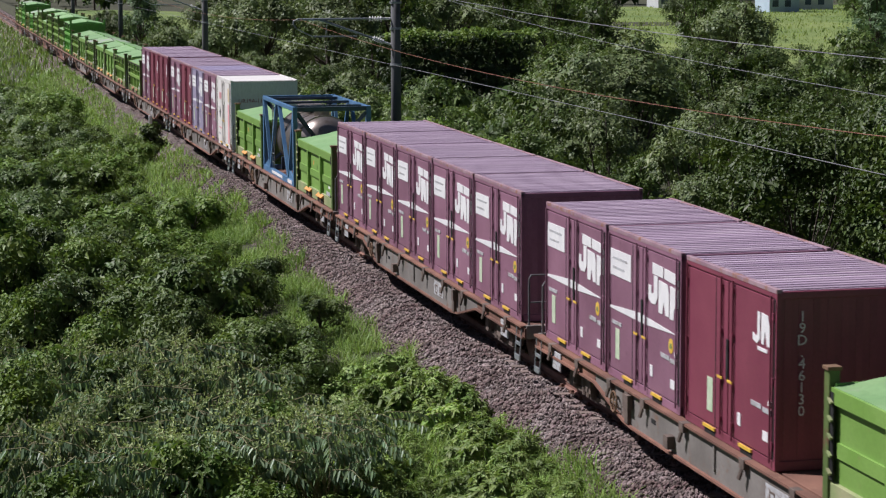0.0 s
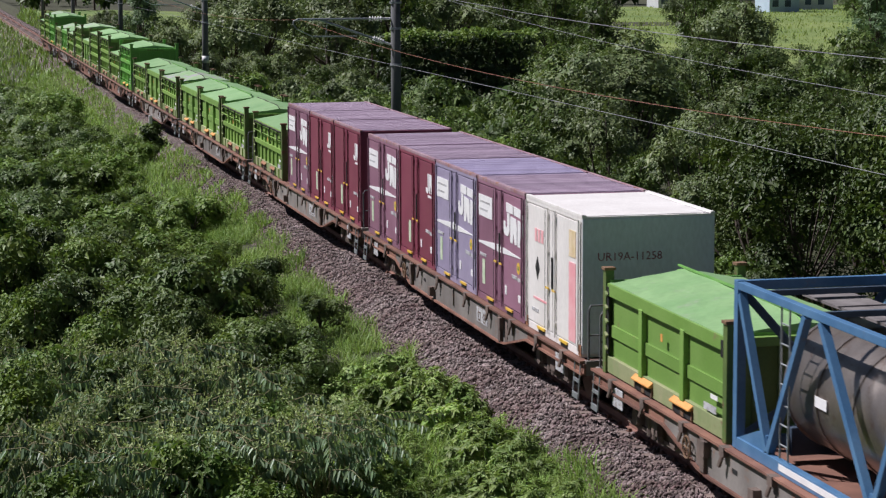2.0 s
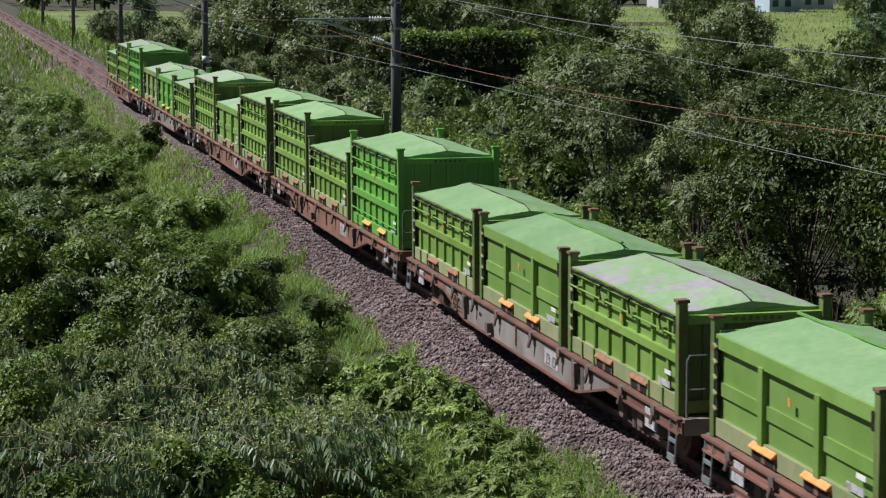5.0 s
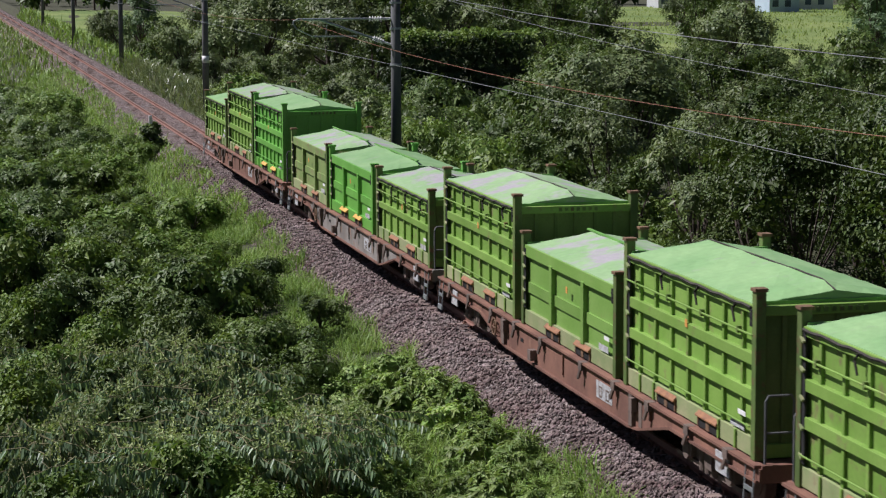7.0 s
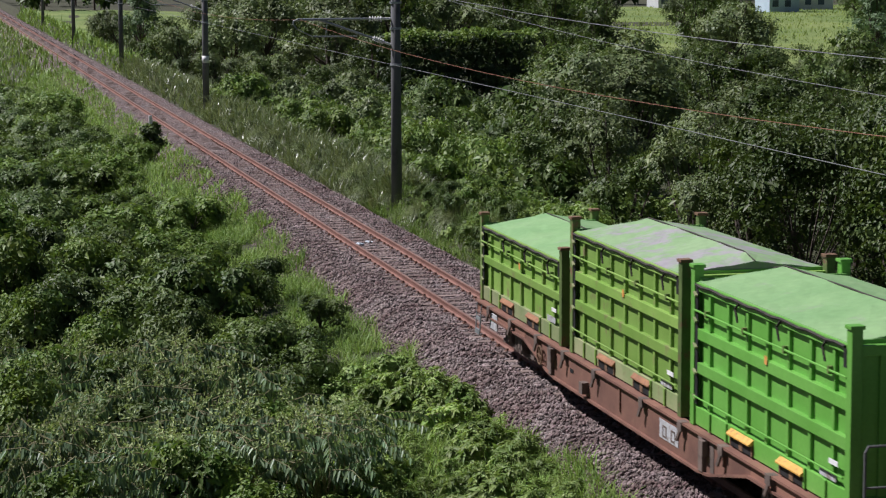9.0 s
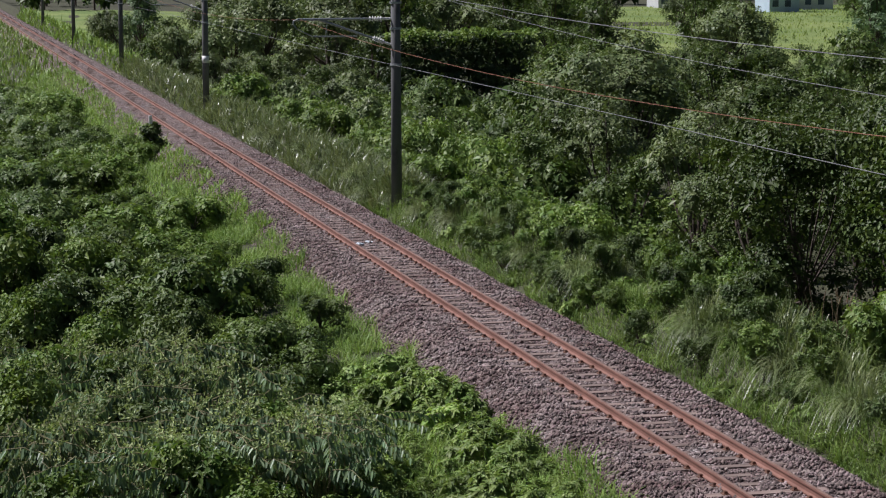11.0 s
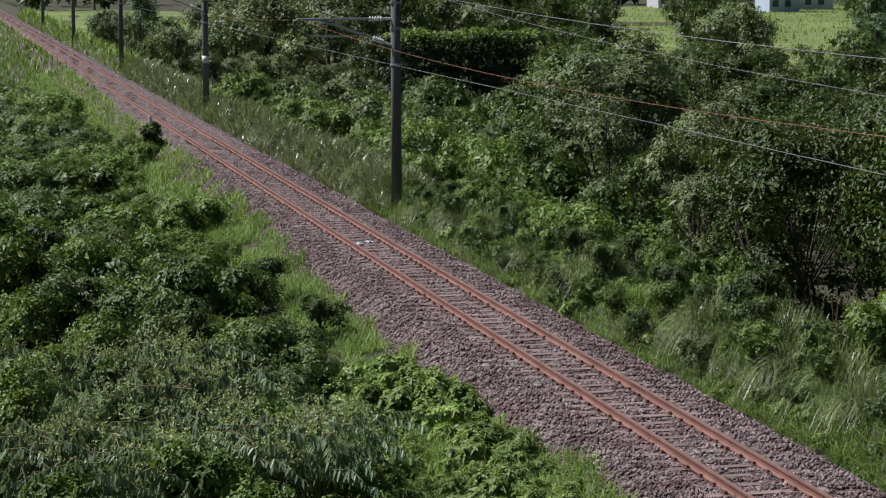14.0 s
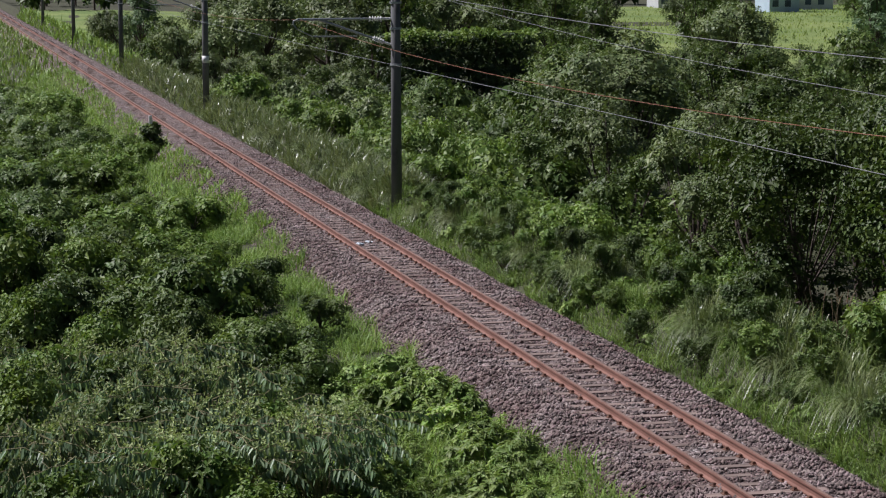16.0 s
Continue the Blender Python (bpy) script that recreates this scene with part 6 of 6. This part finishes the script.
for x, y, k in ((3.75, 40.4, 1.25), (4.3, 39.6, 1.3), (4.0, 38.6, 1.15), (4.7, 40.8, 1.3), (4.9, 38.9, 1.2), (5.4, 40.0, 1.3), (3.7, 45.2, 1.0), (4.1, 44.2, 1.15), (4.0, 46.4, 1.1), (4.7, 45.4, 1.4), (4.5, 43.2, 1.3), (5.2, 44.2, 1.5), (5.5, 46.0, 1.5), (5.9, 43.4, 1.5), (4.9, 47.4, 1.3), (3.6, 36.9, 0.9), (4.4, 36.4, 1.1), (5.3, 37.2, 1.2), (3.6, 54.0, 0.95), (4.1, 55.0, 1.1), (3.9, 53.0, 1.0), (3.5, 58.5, 0.9), (3.9, 60.0, 1.0), (4.3, 61.5, 1.1), (4.6, 59.0, 1.1), (3.4, 67.0, 0.8), (3.8, 68.5, 0.9), (4.4, 66.5, 1.0), (4.9, 68.0, 1.0), (3.6, 63.6, 0.8), (4.4, 63.9, 0.95), (3.3, 71.0, 0.8), (4.0, 72.0, 0.9), (4.7, 71.0, 1.0), (5.3, 65.0, 1.0)):
    plant(PAMPAS[int(r.integers(3))], scaled(x, y, k, k * r.uniform(0.9, 1.1)))


def dry_stalks(seed):
    """Last year's bare stalks standing above the grass."""
    rng = np.random.default_rng(seed)
    ob = tagged(new("dry_grass_stalks"), "tall bare brown grass stalks above a pampas clump", "grass clump", "dry stalks on the verge")
    bm = bmesh.new()
    for k in range(9):
        x, y = rng.normal(0, 0.32, 2)
        dx, dy, h = rng.normal(0, 0.2), rng.normal(0, 0.2), rng.uniform(1.5, 2.1)
        tube(bm, [(x, y, -0.2), (x + dx * 0.4, y + dy * 0.4, h * 0.6), (x + dx, y + dy, h)], 0.009, 0.005, 3)
        tube(bm, [(x + dx, y + dy, h), (x + dx * 1.15, y + dy * 1.15, h + 0.12), (x + dx * 1.4, y + dy * 1.4, h + 0.26)], 0.02, 0.004, 4)
    part("stalk_set", bm, L_DRY, ob)
    return ob


STALKS = dry_stalks(57)
for x, y in ((4.9, 41.6), (5.5, 41.9)):
    plant(STALKS, scaled(x, y, r.uniform(0.85, 1.05)))
for x, y in jitter_grid(3.5, 6.8, 72, 130, 1.5, r, 3.4):
    plant(PAMPAS[int(r.integers(3))], scaled(x, y, r.uniform(0.65, 1.05)))
for x, y in jitter_grid(3.2, 5.4, 33, 72, 0.8, r, 1.3):
    plant(SMALL[int(r.integers(2))], scaled(x, y, r.uniform(0.5, 0.85)))
for x, y in jitter_grid(3.15, 4.6, 35, 72, 0.8, r, 1.9):
    if noise.noise((x * 0.5, y * 0.35, 15.0)) > -0.3:
        plant(SHRUBS[int(r.integers(4))], scaled(x, y, r.uniform(0.36, 0.56)))
for x, y in jitter_grid(-6.2, -2.25, 30.5, 47, 0.58, r, 0.8):
    plant(SMALL[int(r.integers(2))], scaled(x, y, r.uniform(0.7, 1.35)))


for x, y in jitter_grid(-2.9, -1.95, 32.5, 41, 0.45, r, 0.7):
    plant(SMALL[int(r.integers(2))], scaled(x, y, r.uniform(0.5, 0.8)))


# drooping plants with feathered leaves
def feathered(seed, fronds):
    rng = np.random.default_rng(seed)
    ob = tagged(new("feathered_shrub"), "shrub of arching branches with drooping feathered leaves", "shrub", "feathered shrubs")
    bm = bmesh.new()
    vs, fs, base = [], [], 0
    fv, ff, fbase = [], [], 0
    for k in range(fronds):
        a, reach = rng.uniform(0, 6.283), rng.uniform(0.75, 1.45)
        root = np.array([rng.normal(0, 0.5), rng.normal(0, 0.5), rng.uniform(1.3, 2.0)])
        d = np.array([math.cos(a), math.sin(a), 0])
        pts = [root + d * reach * t + np.array([0, 0, 0.3 * t - 0.45 * t * t]) + 0.05 * rng.normal(size=3) for t in np.linspace(0, 1, 7)]
        tube(bm, [Vector(p) for p in pts], 0.011, 0.004, 4)
        if k % 3 == 0:
            tube(bm, [(rng.normal(0, 0.1), rng.normal(0, 0.1), -0.4), Vector(root * np.array([0.6, 0.6, 0.5])), Vector(root)], 0.025, 0.012, 5)
        m = 17
        t = np.linspace(0.12, 1.0, m)
        p = np.stack([np.interp(t, np.linspace(0, 1, 7), [q[i] for q in pts]) for i in range(3)], 1)
        p = np.repeat(p, 2, 0)
        side = np.tile([1, -1], m)[:, None] * np.array([-d[1], d[0], 0])[None]
        along = side * 0.5 + d * 0.3 + np.array([0, 0, -0.85]) + rng.normal(0, 0.22, (2 * m, 3))
        nrm = side * 1.0 + d * 0.2 + np.array([0, 0, 0.65]) + rng.normal(0, 0.2, (2 * m, 3))
        v, f = leaf_arrays(rng, p, nrm, 0.15 * rng.uniform(0.6, 1.3, 2 * m), 0.055, 0.25, along, 0.2, 6)
        vs.append(v), fs.append(f + base)
        base += len(v)
        if k % 2 == 0:
            n = 60
            lean = unit(rng.normal(0, 0.6, (5, 3)) + np.array([0, 0, 1.0]))
            ray = rng.integers(0, 5, n)
            rise = rng.random((n, 1))
            q = root + np.array([0, 0, 0.02]) + lean[ray] * 0.42 * rise + rng.normal(0, 1, (n, 3)) * 0.03 * (1.1 - rise)
            v, f = leaf_arrays(rng, q, rng.normal(0, 1, (n, 3)), 0.075, 0.03, 0.0, along=lean[ray] + rng.normal(0, 0.5, (n, 3)))
            fv.append(v), ff.append(f + fbase)
            fbase += len(v)
    part("branch_set", bm, M_TWIG, ob)
    alike("leaves", lump("leaves", np.concatenate(vs), np.concatenate(fs), L_BLUISH), ob)
    spikes = alike("flower_spike", lump("flower_spike", np.concatenate(fv), np.concatenate(ff), L_FLOWER), ob, label="pale green flower spikes")
    spikes["kind"] = "stuff"
    return ob


FEATHER = [feathered(61, 34), feathered(62, 28), feathered(63, 38)]
for x, y in jitter_grid(-10.9, -4.3, 35.2, 47.0, 1.7, r, 2.0):
    if in_view(x, y, 0.6) and feather_patch(x, y):
        plant(FEATHER[int(r.integers(3))], scaled(x, y, r.uniform(0.9, 1.15), r.uniform(0.85, 1.15)))

# leafy saplings in the foreground
SAPLINGS = [
    make_plant("leafy_sapling", "young sapling with large fresh green leaves", "sapling", "foreground saplings", L_BRIGHT, clump_set(71, 11, 0.7, 0.6, 1.9, 0.25, 0.42), 1500, 0.145, 0.07, 71, 0.03, 6, M_TWIG, 0.1, 0.35, 0.9),
    make_plant("leafy_sapling", "young sapling with large fresh green leaves", "sapling", "foreground saplings", L_BRIGHT, clump_set(72, 10, 0.8, 0.5, 1.6, 0.25, 0.42), 1500, 0.135, 0.065, 72, 0.03, 6, M_TWIG, 0.1, 0.35, 0.9),
]
for x, y in [(-9.9, 31.0), (-10.6, 30.0), (-9.4, 29.6), (-7.6, 32.2), (-7.0, 31.6), (-6.4, 32.4), (-7.3, 30.6), (-6.6, 30.4), (-8.2, 31.2), (-6.9, 33.2), (-7.9, 33.0), (-10.2, 32.0)]:
    plant(SAPLINGS[int(r.integers(2))], scaled(x, y, r.uniform(0.85, 1.15)))

# marker post grown over with ivy
post = tagged(new("marker_post"), "white topped marker post overgrown with ivy beside the ballast", "marker post")
bm = bmesh.new()
box(bm, -0.07, 0.07, -0.07, 0.07, -0.4, 1.82, 0.015)
part("post", bm, M_WHITE, post)
rng = np.random.default_rng(81)
v, f = crown_leaves(rng, clump_set(82, 10, 0.35, 0.7, 1.25, 0.2, 0.34) + clump_set(83, 14, 0.7, -0.05, 0.8, 0.28, 0.42), 3200, 0.13, 0.09)
alike("ivy", lump("ivy", v, f, L_BROAD), post)
post.matrix_basis = pose(-2.35, 100.0, -0.72)
for x, y, k in ((-3.2, 96.6, 0.55), (-3.3, 99.4, 0.6), (-3.2, 102.5, 0.5), (-2.9, 98.0, 0.4)):
    plant(FAR_SHRUBS[1], scaled(x, y, k))


# ---- far houses ----
def house(w, d, h, wall_mat, roof_mat, label):
    ob = tagged(new("house"), label, "house", "distant houses")
    bm = bmesh.new()
    box(bm, -w / 2, w / 2, -d / 2, d / 2, 0, h)
    part("wall", bm, wall_mat, ob)
    bm = bmesh.new()
    a = [(-d / 2 - 0.5, h), (d / 2 + 0.5, h), (0, h + d * 0.25)]
    prism(bm, a, -w / 2 - 0.5, w / 2 + 0.5)
    part("roof", bm, roof_mat, ob)
    for k in range(int(w // 2.5)):
        for z in ([1.0] if h < 4 else [1.0, 3.6]):
            bm = bmesh.new()
            x = -w / 2 + 1.2 + 2.5 * k
            box(bm, x - 0.6, x + 0.6, -d / 2 - 0.03, -d / 2 + 0.02, z, z + 1.2)
            part("window", bm, M_BLUE_DARK, ob)
    return ob


M_PALEWALL = surface("pale_house_wall", ((0.46, 0.47, 0.49), (0.53, 0.54, 0.55)), 0.8, scale=0.5, fine=6)
M_BLUEWALL = surface("pale_blue_house_wall", ((0.42, 0.52, 0.62), (0.48, 0.58, 0.68)), 0.7, scale=0.5, fine=6)
M_ROOFTILE = surface("grey_roof_tile", ((0.12, 0.12, 0.13), (0.18, 0.18, 0.19)), 0.7, scale=0.8, fine=8)
for x, y, w, d, h, wm, label in ((134, 432, 6, 6, 4.6, M_PALEWALL, "pale two-storey house at the end of the fields"), (143, 396, 6, 6, 5.6, M_BLUEWALL, "pale blue house at the end of the fields"), (154, 412, 11, 7, 4.5, M_PALEWALL, "pale low house at the end of the fields"), (167, 404, 5, 6, 5.4, M_BLUEWALL, "pale blue house at the end of the fields"), (176, 410, 9, 7, 4.8, M_PALEWALL, "pale low house at the end of the fields")):
    hs = house(w, d, h, wm, M_ROOFTILE, label)
    hs.matrix_basis = pose(x, y, float(ground_z(x, y)) - 0.1, 0, 0, r.uniform(-14, 6))



def motions():
    """The whole train runs towards the viewpoint and past it at an even speed."""
    for thing, y, z in moving:
        walk(thing, [(2.0 * k, pose(0, y - SPEED * 2.0 * k, z)) for k in range(9)])


motions()
